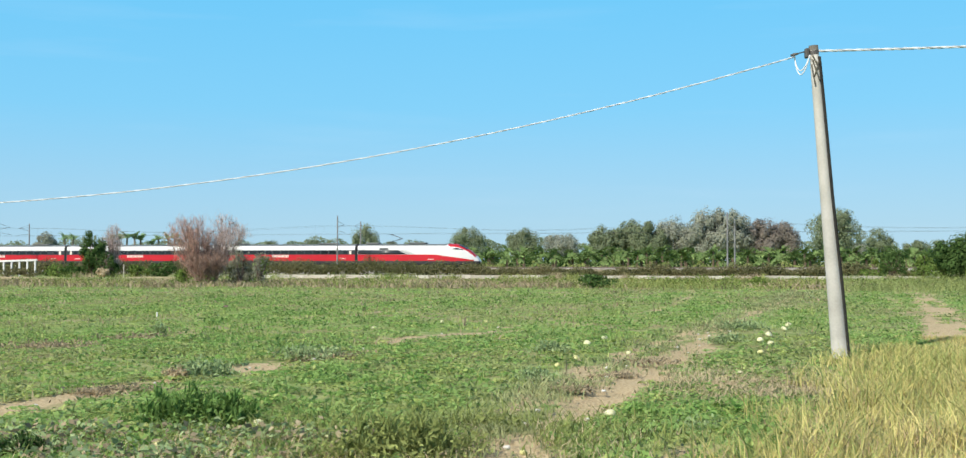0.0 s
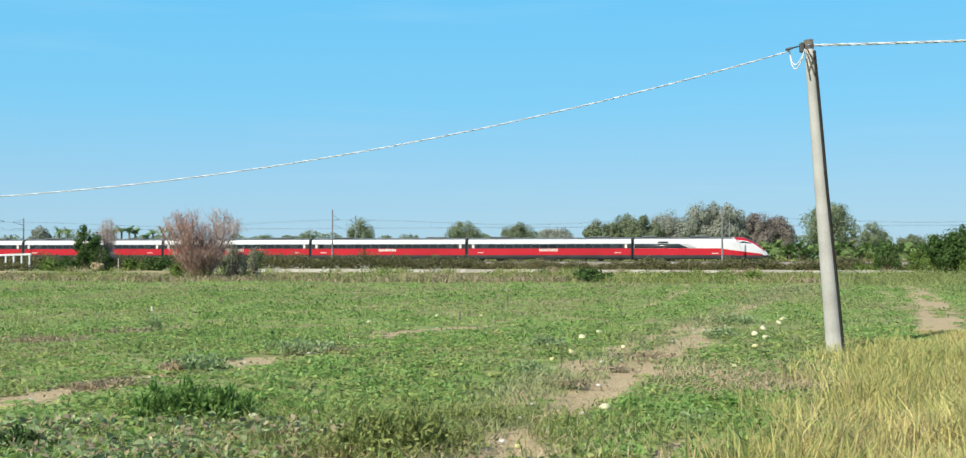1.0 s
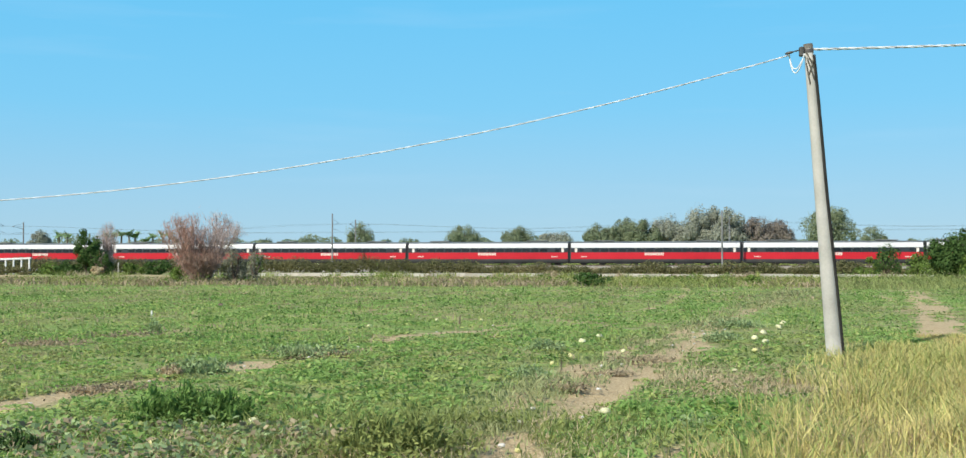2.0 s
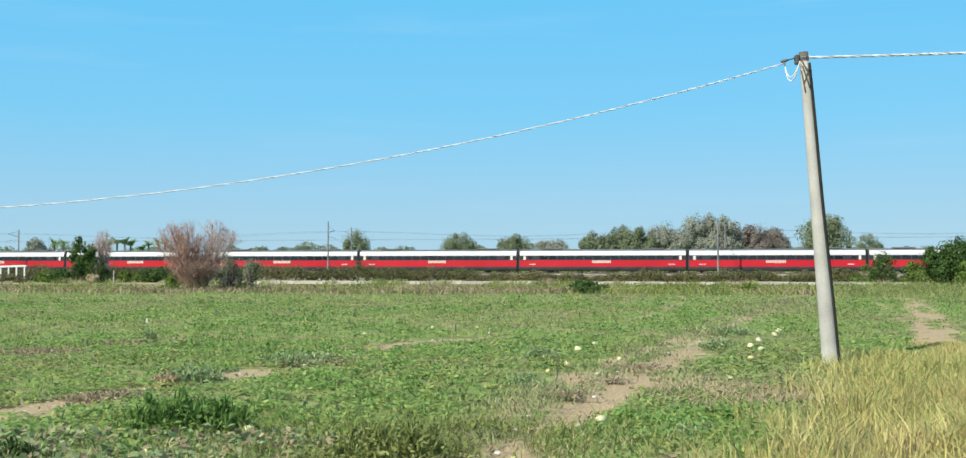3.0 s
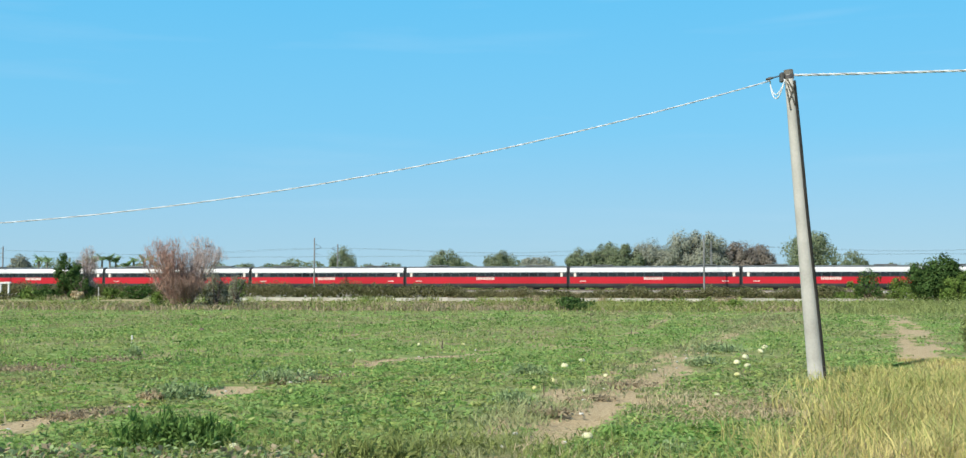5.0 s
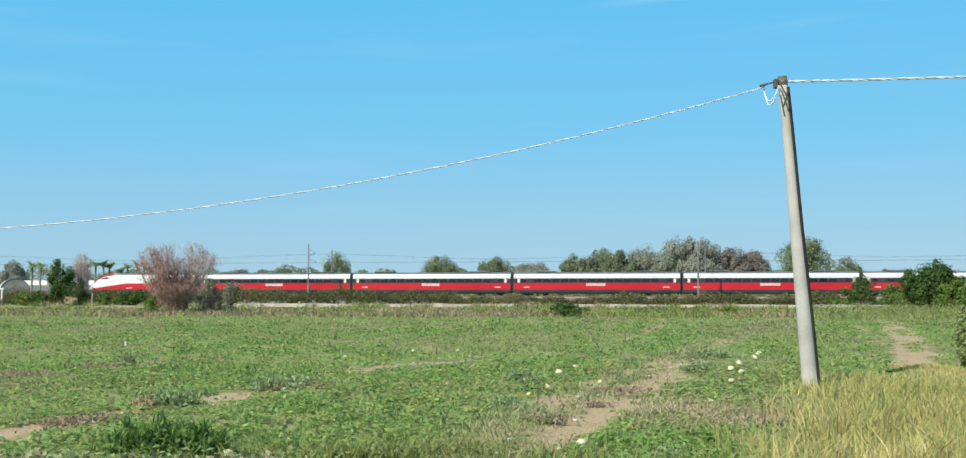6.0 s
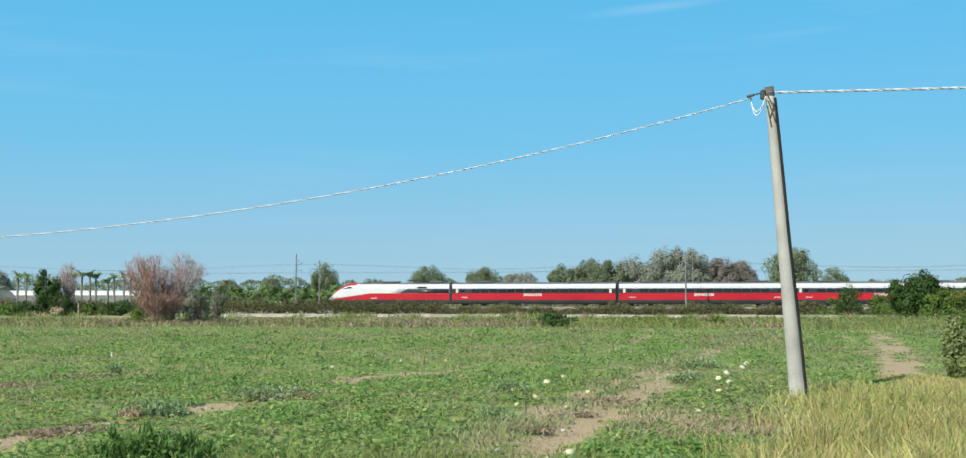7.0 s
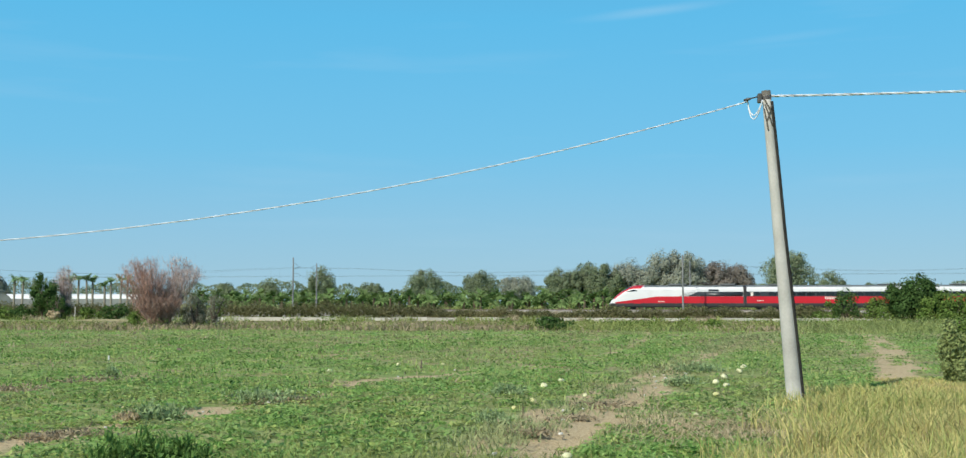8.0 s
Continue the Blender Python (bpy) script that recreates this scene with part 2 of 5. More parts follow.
# worn strips of earth: places along the field, their line across it, half width, and how bare they are
STRIPS = (
    ((9, 15, 17.8, 20.6, 22.1, 25, 28.3, 30.7, 32.7, 40, 52), (-7.8, -6.2, -5.46, -4.85, -3.6, -2.85, -2.1, -0.75, 0.25, 2.44, 6.6), 0.42, (9, 14, 18.5, 19.8, 20.6, 23.0, 24.5, 26.5, 28.0, 32.5, 36, 41, 52), (0.9, 1.1, 1.0, 0.5, 1.0, 0.95, 0.35, 0.3, 0.9, 0.8, 0.3, 0.55, 0)),
    ((19.6, 21.0, 22.4, 24.0), (-4.75, -4.35, -3.65, -3.1), 0.75, (19.6, 20.4, 22.8, 24.0), (0, 1.2, 1.1, 0)),
    ((27.0, 28.3, 30.7, 34), (-2.5, -2.0, -0.75, 0.6), 0.55, (27.2, 28.3, 31, 34), (0, 0.7, 0.75, 0)),
    ((10, 11.4, 12.5, 14.7, 16.0, 17.6, 20.6, 24.3, 28.8, 36), (-0.2, 0.04, 0.3, 1.0, 1.45, 2.0, 2.87, 4.03, 5.5, 7.7), 0.40, (10, 12.6, 13.2, 14.0, 15.0, 22.5, 25, 28, 32, 36), (1.2, 1.1, 0.5, 0.6, 1.35, 1.4, 1.2, 0.9, 0.7, 0.3)),
    ((14, 16.4, 19.5, 21.8, 26.7, 29.3, 36, 55, 75), (0.0, 0.57, 1.5, 2.26, 3.7, 4.75, 7.5, 14.1, 21), 0.25, (14, 16, 17, 18.5, 21, 24, 26, 30, 32, 36, 44, 50, 56, 75), (0.4, 0.8, 0.5, 0.85, 1.0, 0.75, 1.15, 1.1, 0.85, 0.95, 0.85, 1.0, 0.7, 0)),
    ((20, 25.5, 26.7, 28.3, 30, 36, 50), (-12.6, -10.55, -10.1, -9.4, -8.6, -6.4, -1.5), 0.5, (20, 25, 27, 29, 31, 36, 44, 50), (0.1, 0.55, 0.6, 0.45, 0.6, 0.2, 0.4, 0)),
    ((26, 30, 37.8, 44.9, 65.2, 84), (10.9, 11.9, 14.9, 17.6, 24.4, 31.0), 0.66, (26, 29, 66, 84), (0.7, 1.3, 1.2, 0.6)),
    ((9, 11.0, 12.4, 14), (0.9, 1.5, 2.2, 2.9), 0.42, (9, 10.8, 11.5, 12.4, 13.2), (0.3, 0.5, 0.95, 0.6, 0)),
    ((9, 11.4, 12.2, 13), (-2.1, -1.35, -1.0, -0.7), 0.4, (9, 11, 11.6, 12.4), (0.9, 0.9, 0.7, 0)))

TRACK_STRIP = 6


def track_middle(y):
    """Where the wheel track through the field runs, across the field."""
    return np.interp(y, (10, 16.4, 20.6, 28.8, 36, 55, 80), (-0.5, 0.8, 2.3, 5.0, 7.4, 14.0, 22.5))


def swath(x, y):
    """1 on the worn line of the wheel track through the field, fading out to its shoulders."""
    return np.exp(-((x - track_middle(y)) / np.interp(y, [12, 20, 40, 80], [0.7, 0.9, 1.1, 1.5])) ** 2)


def bare(x, y):
    """How bare the field is, 0 to 1: worn strips of earth and wheel ruts, broken by weeds."""
    x, y = np.asarray(x, float), np.asarray(y, float)
    fine = 0.5 + 0.25 * np.sin(x * 2.3 + y * 1.1) + 0.25 * np.sin(y * 2.9 - x * 1.9)
    wob = 0.10 * np.sin(y * 1.7 + 0.6) + 0.07 * np.sin(y * 3.9 + x * 1.3)
    streak = 0.5 + 0.5 * np.sin((x - 0.335 * y) * 8 + 1.6 * np.sin(y * 0.7)) * np.sin(y * 0.45 + 3.0 * x)
    b = np.zeros(np.broadcast(x, y).shape)
    for k, (ys, xs, wide, wy, ws) in enumerate(STRIPS):
        off = (x - np.interp(y, ys, xs) - wob) / (wide * (0.85 + 0.4 * fine) * (1 if k == TRACK_STRIP else np.interp(y, [14, 30, 60], [1.0, 1.15, 1.6])))
        depth = np.exp(-off**2) * np.interp(y, wy, ws) * (0.72 + 0.45 * fine) * (0.5 + 0.72 * streak)
        if k == TRACK_STRIP:  # the dirt track keeps a broken tufted crown between its ruts
            depth = depth * (1 - 0.9 * np.exp(-((off - 0.1) / 0.33) ** 2) * (np.sin(y * 0.5 + 0.6) > -0.5) * (y > 33))
        b = np.maximum(b, depth)
    u = x - 0.335 * y + 0.5 * np.sin(y * 0.23)
    far = np.exp(-(((u + 0.6) % 3.45 - 1.7) / 0.5) ** 2) * (0.5 + 0.5 * np.sin(x * 0.33 + y * 0.13) * np.sin(y * 0.21 - x * 0.2)) * np.interp(y, [36, 46, 80], [0, 0.62, 0.5])
    spots = np.clip(np.sin(x * 0.9 + 1.1 * np.sin(y * 0.5)) * np.sin(y * 0.7 + 1.7 * np.sin(x * 0.45)) - 0.74, 0, 1) * 1.5
    return np.clip(np.maximum(np.maximum(b, far), spots) + 0.12 * swath(x, y) * fine, 0, 1)


def trodden(x, y):
    """1 where growth stands on the open shoulder of a strip and stays low; 0 away from them."""
    return np.clip(1.5 * np.maximum(bare(x, y + 0.7), np.maximum(bare(x, y + 1.5), 0.85 * np.maximum(bare(x, y + 2.4), bare(x, y + 3.3)))) - 0.25, 0, 1)


def earth_material():
    m = bpy.data.materials.new("field_earth")
    m.use_nodes = True
    n, ln = m.node_tree.nodes, m.node_tree.links
    p = n["Principled BSDF"]
    geo, att = n.new("ShaderNodeNewGeometry"), n.new("ShaderNodeAttribute")
    att.attribute_name = "bare"

    def noise_at(scale, detail=5.0):
        t = n.new("ShaderNodeTexNoise")
        t.inputs["Scale"].default_value, t.inputs["Detail"].default_value = scale, detail
        ln.new(geo.outputs["Position"], t.inputs["Vector"])
        return t.outputs["Fac"]

    def mixed(fac, a, b, low=0.35, high=0.65):
        rng, mx = n.new("ShaderNodeMapRange"), n.new("ShaderNodeMix")
        mx.data_type = "RGBA"
        rng.inputs["From Min"].default_value, rng.inputs["From Max"].default_value = low, high
        ln.new(fac, rng.inputs["Value"])
        ln.new(rng.outputs["Result"], mx.inputs["Factor"])
        for slot, c in (("A", a), ("B", b)):
            if isinstance(c, tuple):
                mx.inputs[slot].default_value = (*c, 1)
            else:
                ln.new(c, mx.inputs[slot])
        return mx.outputs["Result"]

    fine, mid, big = noise_at(22.0), noise_at(2.2), noise_at(0.16)
    soil = mixed(fine, (0.36, 0.27, 0.15), (0.53, 0.43, 0.265))
    green = mixed(mid, (0.15, 0.24, 0.058), (0.26, 0.34, 0.105))
    olive = mixed(mid, (0.235, 0.220, 0.100), (0.36, 0.320, 0.175))
    cover = mixed(big, green, olive, 0.42, 0.62)
    add = n.new("ShaderNodeMath")
    add.operation = "MULTIPLY_ADD"
    add.inputs[1].default_value = 0.7
    ln.new(mid, add.inputs[0])
    ln.new(att.outputs["Fac"], add.inputs[2])
    ln.new(mixed(add.outputs[0], cover, soil, 0.62, 0.86), p.inputs["Base Color"])
    p.inputs["Roughness"].default_value = 0.95
    p.inputs["Specular IOR Level"].default_value = 0.15
    b = n.new("ShaderNodeBump")
    b.inputs["Strength"].default_value, b.inputs["Distance"].default_value = 0.8, 0.05
    ln.new(fine, b.inputs["Height"])
    ln.new(b.outputs["Normal"], p.inputs["Normal"])
    return m


EARTH = earth_material()


# ---- builders ----
rng = np.random.default_rng(7)


def mesh_of(name, verts, faces, material):
    """A mesh from arrays of places and of quads."""
    me = bpy.data.meshes.new(name)
    verts, faces = np.asarray(verts, np.float32), np.asarray(faces, np.int32)
    me.vertices.add(len(verts))
    me.vertices.foreach_set("co", verts.ravel())
    me.loops.add(faces.size)
    me.loops.foreach_set("vertex_index", faces.ravel())
    me.polygons.add(len(faces))
    me.polygons.foreach_set("loop_start", np.arange(len(faces), dtype=np.int32) * faces.shape[1])
    me.update(calc_edges=True)
    for mt in material if isinstance(material, (list, tuple)) else [material]:
        me.materials.append(mt)
    return me


def part(name, geo, material, parent=None, label="", smooth=False, at=None, kind=""):
    """One mesh object, under a thing or a part: geo is a bmesh, a pair of arrays, or a mesh that alike parts share."""
    if isinstance(geo, bmesh.types.BMesh):
        me = bpy.data.meshes.new(name)
        geo.to_mesh(me)
        geo.free()
        me.materials.append(material)
    elif isinstance(geo, tuple):
        me = mesh_of(name, *geo, material)
    else:
        me = geo
    if smooth:
        me.polygons.foreach_set("use_smooth", np.ones(len(me.polygons), bool))
    ob = new(name, me)
    ob.parent = parent
    if at is not None:
        ob.matrix_basis = at
    return tagged(ob, label, kind=kind)


def empty(name, m):
    ob = new(name)
    ob.matrix_basis = m
    return ob


def box(bm, x0, x1, y0, y1, z0, z1, bevel=0.0):
    made = bmesh.ops.create_cube(bm, size=1.0, matrix=Matrix.LocRotScale(((x0 + x1) / 2, (y0 + y1) / 2, (z0 + z1) / 2), None, (x1 - x0, y1 - y0, z1 - z0)))
    if bevel:
        edges = list({e for v in made["verts"] for e in v.link_edges})
        bmesh.ops.bevel(bm, geom=edges, offset=bevel, segments=1, affect="EDGES")
    return bm


def boxes(*items, bevel=0.0):
    bm = bmesh.new()
    for it in items:
        box(bm, *it, bevel=bevel)
    return bm


def join(*geos):
    vs, fs, base = [], [], 0
    for v, f in geos:
        vs.append(np.asarray(v, float).reshape(-1, 3))
        fs.append(np.asarray(f, int).reshape(-1, 4) + base)
        base += len(vs[-1])
    return np.concatenate(vs), np.concatenate(fs)


def tube(path, radii, sides=6, closed=True):
    """A tapered tube along a path."""
    path, n = np.asarray(path, float), len(path)
    radii = np.broadcast_to(radii, n)
    way = np.gradient(path, axis=0)
    way /= np.linalg.norm(way, axis=1, keepdims=True) + 1e-9
    ref = np.where(np.abs(way[:, 2:]) > 0.9, [[1.0, 0, 0]], [[0, 0, 1.0]])
    a = np.cross(way, ref)
    a /= np.linalg.norm(a, axis=1, keepdims=True) + 1e-9
    b = np.cross(way, a)
    ang = np.arange(sides) * 2 * np.pi / sides
    v = path[:, None] + radii[:, None, None] * (np.cos(ang)[None, :, None] * a[:, None] + np.sin(ang)[None, :, None] * b[:, None])
    i, j = np.meshgrid(np.arange(n - 1), np.arange(sides), indexing="ij")
    k = (j + 1) % sides
    f = np.stack([i * sides + j, i * sides + k, (i + 1) * sides + k, (i + 1) * sides + j], -1).reshape(-1, 4)
    v = v.reshape(-1, 3)
    if closed:
        caps = []
        for end in (0, n - 1):
            r = end * sides
            caps += [[r, r + q + 1, r + q + 2, r + q + 3] for q in range(0, sides - 2, 2)]
        f = np.concatenate([f, caps])
    return v, f


def leaves(places, size, r, flat=0.5, thin=0.5):
    """One leaf, a bent diamond, at each place. flat: 1 lies level, 0 turns any way."""
    n = len(places)
    d = r.normal(size=(n, 3)) * [1, 1, 1 - flat]
    d /= np.linalg.norm(d, axis=1, keepdims=True) + 1e-9
    up = r.normal(size=(n, 3)) * (1 - flat) + [0, 0, 0.6 + flat]
    w = np.cross(d, up)
    w /= np.linalg.norm(w, axis=1, keepdims=True) + 1e-9
    nor = np.cross(w, d)
    s = (np.broadcast_to(size, n) * r.uniform(0.6, 1.4, n))[:, None]
    v = np.stack([places - d * s, places - w * s * thin + nor * s * 0.15, places + d * s, places + w * s * thin + nor * s * 0.15], 1)
    return v.reshape(-1, 3), np.arange(4 * n).reshape(-1, 4)


def blades(feet, height, width, lean, r):
    """One bent grass blade, two quads, on each foot."""
    n = len(feet)
    a = r.uniform(0, 2 * np.pi, n)
    h = (np.broadcast_to(height, n) * r.uniform(0.55, 1.25, n))[:, None]
    out = np.stack([np.cos(a), np.sin(a), np.zeros(n)], 1) * (lean * r.uniform(0.2, 1.3, n))[:, None] * h
    c = a + r.uniform(-0.9, 0.9, n) + np.pi / 2
    w = np.stack([np.cos(c), np.sin(c), np.zeros(n)], 1) * width * r.uniform(0.6, 1.4, n)[:, None]
    up = np.array([0, 0, 1.0])
    mid, tip = feet + out * 0.35 + up * h * 0.6, feet + out + up * h
    v = np.stack([feet - w, feet + w, mid + w * 0.8, mid - w * 0.8, tip + w * 0.12, tip - w * 0.12], 1).reshape(-1, 3)
    i = np.arange(n)[:, None] * 6
    f = np.concatenate([i + [0, 1, 2, 3], i + [3, 2, 4, 5]])
    return v, f


def shell_leaves(places, normals, size, r, thin=0.6, loose=0.38):
    """Leaves that lie on the outside of their clump, facing out of it."""
    n = len(places)
    nor = normals / (np.linalg.norm(normals, axis=1, keepdims=True) + 1e-9) + r.normal(size=(n, 3)) * loose + [0, 0, 0.15]
    nor /= np.linalg.norm(nor, axis=1, keepdims=True) + 1e-9
    d = np.cross(nor, r.normal(size=(n, 3)))
    d /= np.linalg.norm(d, axis=1, keepdims=True) + 1e-9
    w = np.cross(nor, d)
    s = (np.broadcast_to(size, n) * r.uniform(0.6, 1.4, n))[:, None]
    v = np.stack([places - d * s, places - w * s * thin, places + d * s, places + w * s * thin], 1)
    return v.reshape(-1, 3), np.arange(4 * n).reshape(-1, 4)


def crown_points(n, clusters, half, r, hollow=0.45):
    """Places for leaves, in clumps that fill an uneven egg of those half sizes."""
    c = r.normal(size=(clusters, 3))
    c /= np.linalg.norm(c, axis=1, keepdims=True)
    c *= (r.uniform(hollow, 1.0, clusters) ** 0.6 * r.uniform(0.6, 0.82, clusters))[:, None]
    which = r.integers(0, clusters, n)
    out = r.normal(size=(n, 3))
    out /= np.linalg.norm(out, axis=1, keepdims=True)
    spread = r.uniform(0.2, 0.44, clusters)[which] * r.uniform(0.55, 1.12, n)
    return (c[which] + out * spread[:, None] * [1, 1, 0.8]) * half, c * half, out + 0.35 * c[which]


def billow_points(n, clusters, half, r):
    """Places for leaves on rounded billows that together fill an egg of those half sizes, with some leaves inside."""
    c = r.normal(size=(clusters, 3))
    c /= np.linalg.norm(c, axis=1, keepdims=True)
    c *= (0.26 + 0.52 * r.uniform(0, 1, clusters) ** 0.6)[:, None] * [1.12, 1.12, 0.95]
    which = r.integers(0, clusters, n)
    out = r.normal(size=(n, 3))
    out /= np.linalg.norm(out, axis=1, keepdims=True)
    away = np.where(r.uniform(0, 1, n) < 0.14, r.uniform(0.2, 0.8, n), 0.72 + 0.5 * r.uniform(0, 1, n) ** 1.3)
    spread = r.uniform(0.12, 0.36, clusters)[which] * away
    return (c[which] + out * spread[:, None]) * half, c * half, out + 0.3 * c[which]


def tree(name, x, y, height, spread, material, label, r, leaf=0.35, n=2600, trunk=0.3, clear=0.25, category="tree", z=0.0, clusters=34):
    """A tapered trunk with limbs, and a crown of leaves in clumps with gaps."""
    ob = empty(name, pose(x, y, z, 0, 0, r.uniform(0, 360)))
    half = np.array([spread / 2, spread / 2, height * (1 - clear) / 2])
    mid = np.array([0, 0, height * (1 + clear) / 2])
    pts, hubs, nor = billow_points(n, clusters, half, r)
    pts = pts + mid
    keep = pts[:, 2] > 0.03 * height
    pts, nor = pts[keep], nor[keep]
    wood = [tube([[0, 0, -0.1], [0.05, 0, height * clear], [0.0, 0.08, height * 0.6], [0.02, 0.0, height * 0.85]], np.array([1.0, 0.8, 0.5, 0.15]) * trunk)]
    part("trunk", wood[0], BARK, ob, smooth=True)
    limbs = []
    for h in hubs[:: max(1, len(hubs) // 9)]:
        end = h * 0.8 + mid
        a = np.array([0, 0, height * r.uniform(clear * 0.8, 0.55)])
        limbs.append(tube([a, (a + end) / 2 + [0, 0, 0.06 * height], end], np.array([0.4, 0.25, 0.08]) * trunk, 6))
    part("branchwork", join(*limbs), BARK, ob, smooth=True, kind="stuff")
    part("crown", shell_leaves(pts, nor, leaf, r, 0.7, 0.3), material, ob)
    return tagged(ob, label, category)


def shrub(name, x, y, height, spread, material, label, r, leaf=0.12, n=900, category="bush", group="", depth=None, z=0.0):
    """A bush with several stems from the ground and leaves in clumps."""
    ob = empty(name, pose(x, y, z))
    half = np.array([spread / 2, (depth or spread) / 2, height * 0.64])
    pts, hubs, nor = crown_points(n, 18, half, r, 0.3)
    pts += [0, 0, height * 0.4]
    pts[:, 2] = np.abs(pts[:, 2])
    stems = [tube([[0.05 * h[0], 0.05 * h[1], -0.05], [h[0] * 0.4, h[1] * 0.4, height * 0.3], h + [0, 0, height * 0.5]], np.array([0.03, 0.02, 0.008]) * height, 4) for h in hubs[:9]]
    part("branchwork", join(*stems), BARK, ob, kind="stuff")
    part("foliage", shell_leaves(pts, nor, leaf, r, 0.5), material, ob)
    return tagged(ob, label, category, group)


# ---- ground ----
SHARED = {}


def shared(key, geo, material):
    if key not in SHARED:
        me = bpy.data.meshes.new(key)
        geo.to_mesh(me)
        geo.free()
        me.materials.append(material)
        SHARED[key] = me
    return SHARED[key]


def ground():
    xs = np.r_[-3500, -900, -300, np.arange(-75, -13, 0.6), np.arange(-13, 14, 0.2), np.arange(14, 32, 0.3), np.arange(32, 85.1, 0.6), 300, 900, 3500]
    ys = np.r_[-3500, -600, -60, 0, np.arange(6, 46, 0.3), np.arange(46, 112, 0.6), np.arange(112, 158, 2), 300, 900, 4500]
    gx, gy = np.meshgrid(xs, ys, indexing="ij")
    near = (gx > -74) & (gx < 84) & (gy > 7) & (gy < 110)
    b = np.where(near & (gy < 100), bare(gx, gy), 0)
    margin_soil = 0.34 + 0.2 * np.sin(gx * 0.35 + gy * 0.2) + 0.15 * np.sin(gx * 0.9 - gy * 0.4)
    b = np.maximum(b, np.where((gy > 84 - 0.14 * gx) & (gy < 156) & (gx > -74) & (gx < 84), np.clip(margin_soil, 0, 1), 0))
    relief = 0.03 * np.sin(gx * 0.7 + gy * 0.3) + 0.025 * np.sin(gy * 1.1 - gx * 0.4) - 0.05 * b
    gz = np.where(near, relief, 0) - 0.03
    n, m = gx.shape
    i, j = np.meshgrid(np.arange(n - 1), np.arange(m - 1), indexing="ij")
    f = np.stack([i * m + j, (i + 1) * m + j, (i + 1) * m + j + 1, i * m + j + 1], -1).reshape(-1, 4)
    ob = part("ground", (np.stack([gx, gy, gz], -1).reshape(-1, 3), f), EARTH, smooth=True)
    ob.data.attributes.new("bare", "FLOAT", "POINT").data.foreach_set("value", b.ravel().astype(np.float32))
    tagged(ob, "flat abandoned melon field with green weeds and bare earth strips", "ground", kind="structure")


ground()

# ---- railway ----
TURN = -12.39
TRACK = pose(0, 185.3, 0, 0, 0, TURN)  # x runs along the far track, y away from the camera
RAIL_TOP = 1.05


def embankment():
    prof = [(-9.5, -0.05), (-7.6, 0.62), (-6.7, 0.66), (-6.2, 0.92), (2.2, 0.92), (2.8, 0.66), (4.6, 0.62), (6.5, -0.05)]
    xs = np.r_[-900, -200, np.arange(-150, 150.1, 3), 260, 900]
    v = np.array([[x, y, z + (0.03 * math.sin(x * 1.7 + y) if -150 < x < 150 else 0)] for x in xs for y, z in prof])
    n = len(prof)
    f = [[i * n + j, (i + 1) * n + j, (i + 1) * n + j + 1, i * n + j + 1] for i in range(len(xs) - 1) for j in range(n - 1)]
    ob = part("railway_embankment", (v, f), BALLAST, at=TRACK, smooth=False)
    tagged(ob, "low railway embankment of pale ballast stones", "embankment", kind="structure")
    for k, off in enumerate((0.0, -4.0)):
        track = tagged(empty("railway_track", TRACK @ pose(0, off, 0)), "straight railway track on concrete sleepers", "railway track", "railway tracks", "structure")
        for side in (-0.7525, 0.7525):
            part("rail", boxes((-900, 900, side - 0.036, side + 0.036, RAIL_TOP - 0.04, RAIL_TOP), (-900, 900, side - 0.01, side + 0.01, RAIL_TOP - 0.14, RAIL_TOP - 0.04), (-900, 900, side - 0.075, side + 0.075, RAIL_TOP - 0.16, RAIL_TOP - 0.14)), RAIL, track)
        one = shared("sleeper", boxes((-0.13, 0.13, -1.25, 1.25, 0.86, RAIL_TOP - 0.155), bevel=0.02), SLEEPER)
        for q in range(150):
            part("sleeper", one, SLEEPER, track, at=pose((q - 75) * 0.9, 0, 0))


embankment()


def mast(s, off, side, top):
    """A catenary mast: tapered post on a footing, with a hinged bracket that reaches over its track."""
    ob = empty("catenary_mast", TRACK @ pose(s, off, 0, 0, 0, 0 if side > 0 else 180))
    part("post", tube([[0, 0, 0.3], [0, 0, 4], [0, 0, top]], [0.15, 0.13, 0.10], 8), STEEL, ob, "galvanised tubular post", smooth=True)
    part("footing", boxes((-0.35, 0.35, -0.35, 0.35, 0.1, 0.75), bevel=0.04), CONCRETE, ob, "concrete footing")
    part("bracket_tube", tube([[0, 0.1, 7.3], [0, 1.8, 7.55], [0, 3.1, 7.72]], 0.035, 6), STEEL, ob)
    part("bracket_brace", tube([[0, 0.1, 8.3], [0, 3.0, 7.75]], 0.022, 6), STEEL, ob)
    part("registration_arm", tube([[0, 0.1, 6.7], [0, 2.6, 6.6], [0, 3.6, 6.35]], 0.025, 6), STEEL, ob)
    for z in (7.32, 6.7):
        part("insulator", tube([[0, 0.15, z], [0, 0.25, z], [0, 0.35, z], [0, 0.45, z]], [0.07, 0.05, 0.07, 0.05], 8), PALE_CONCRETE, ob)
    return tagged(ob, "slim grey catenary mast with hinged bracket", "mast", "catenary masts")


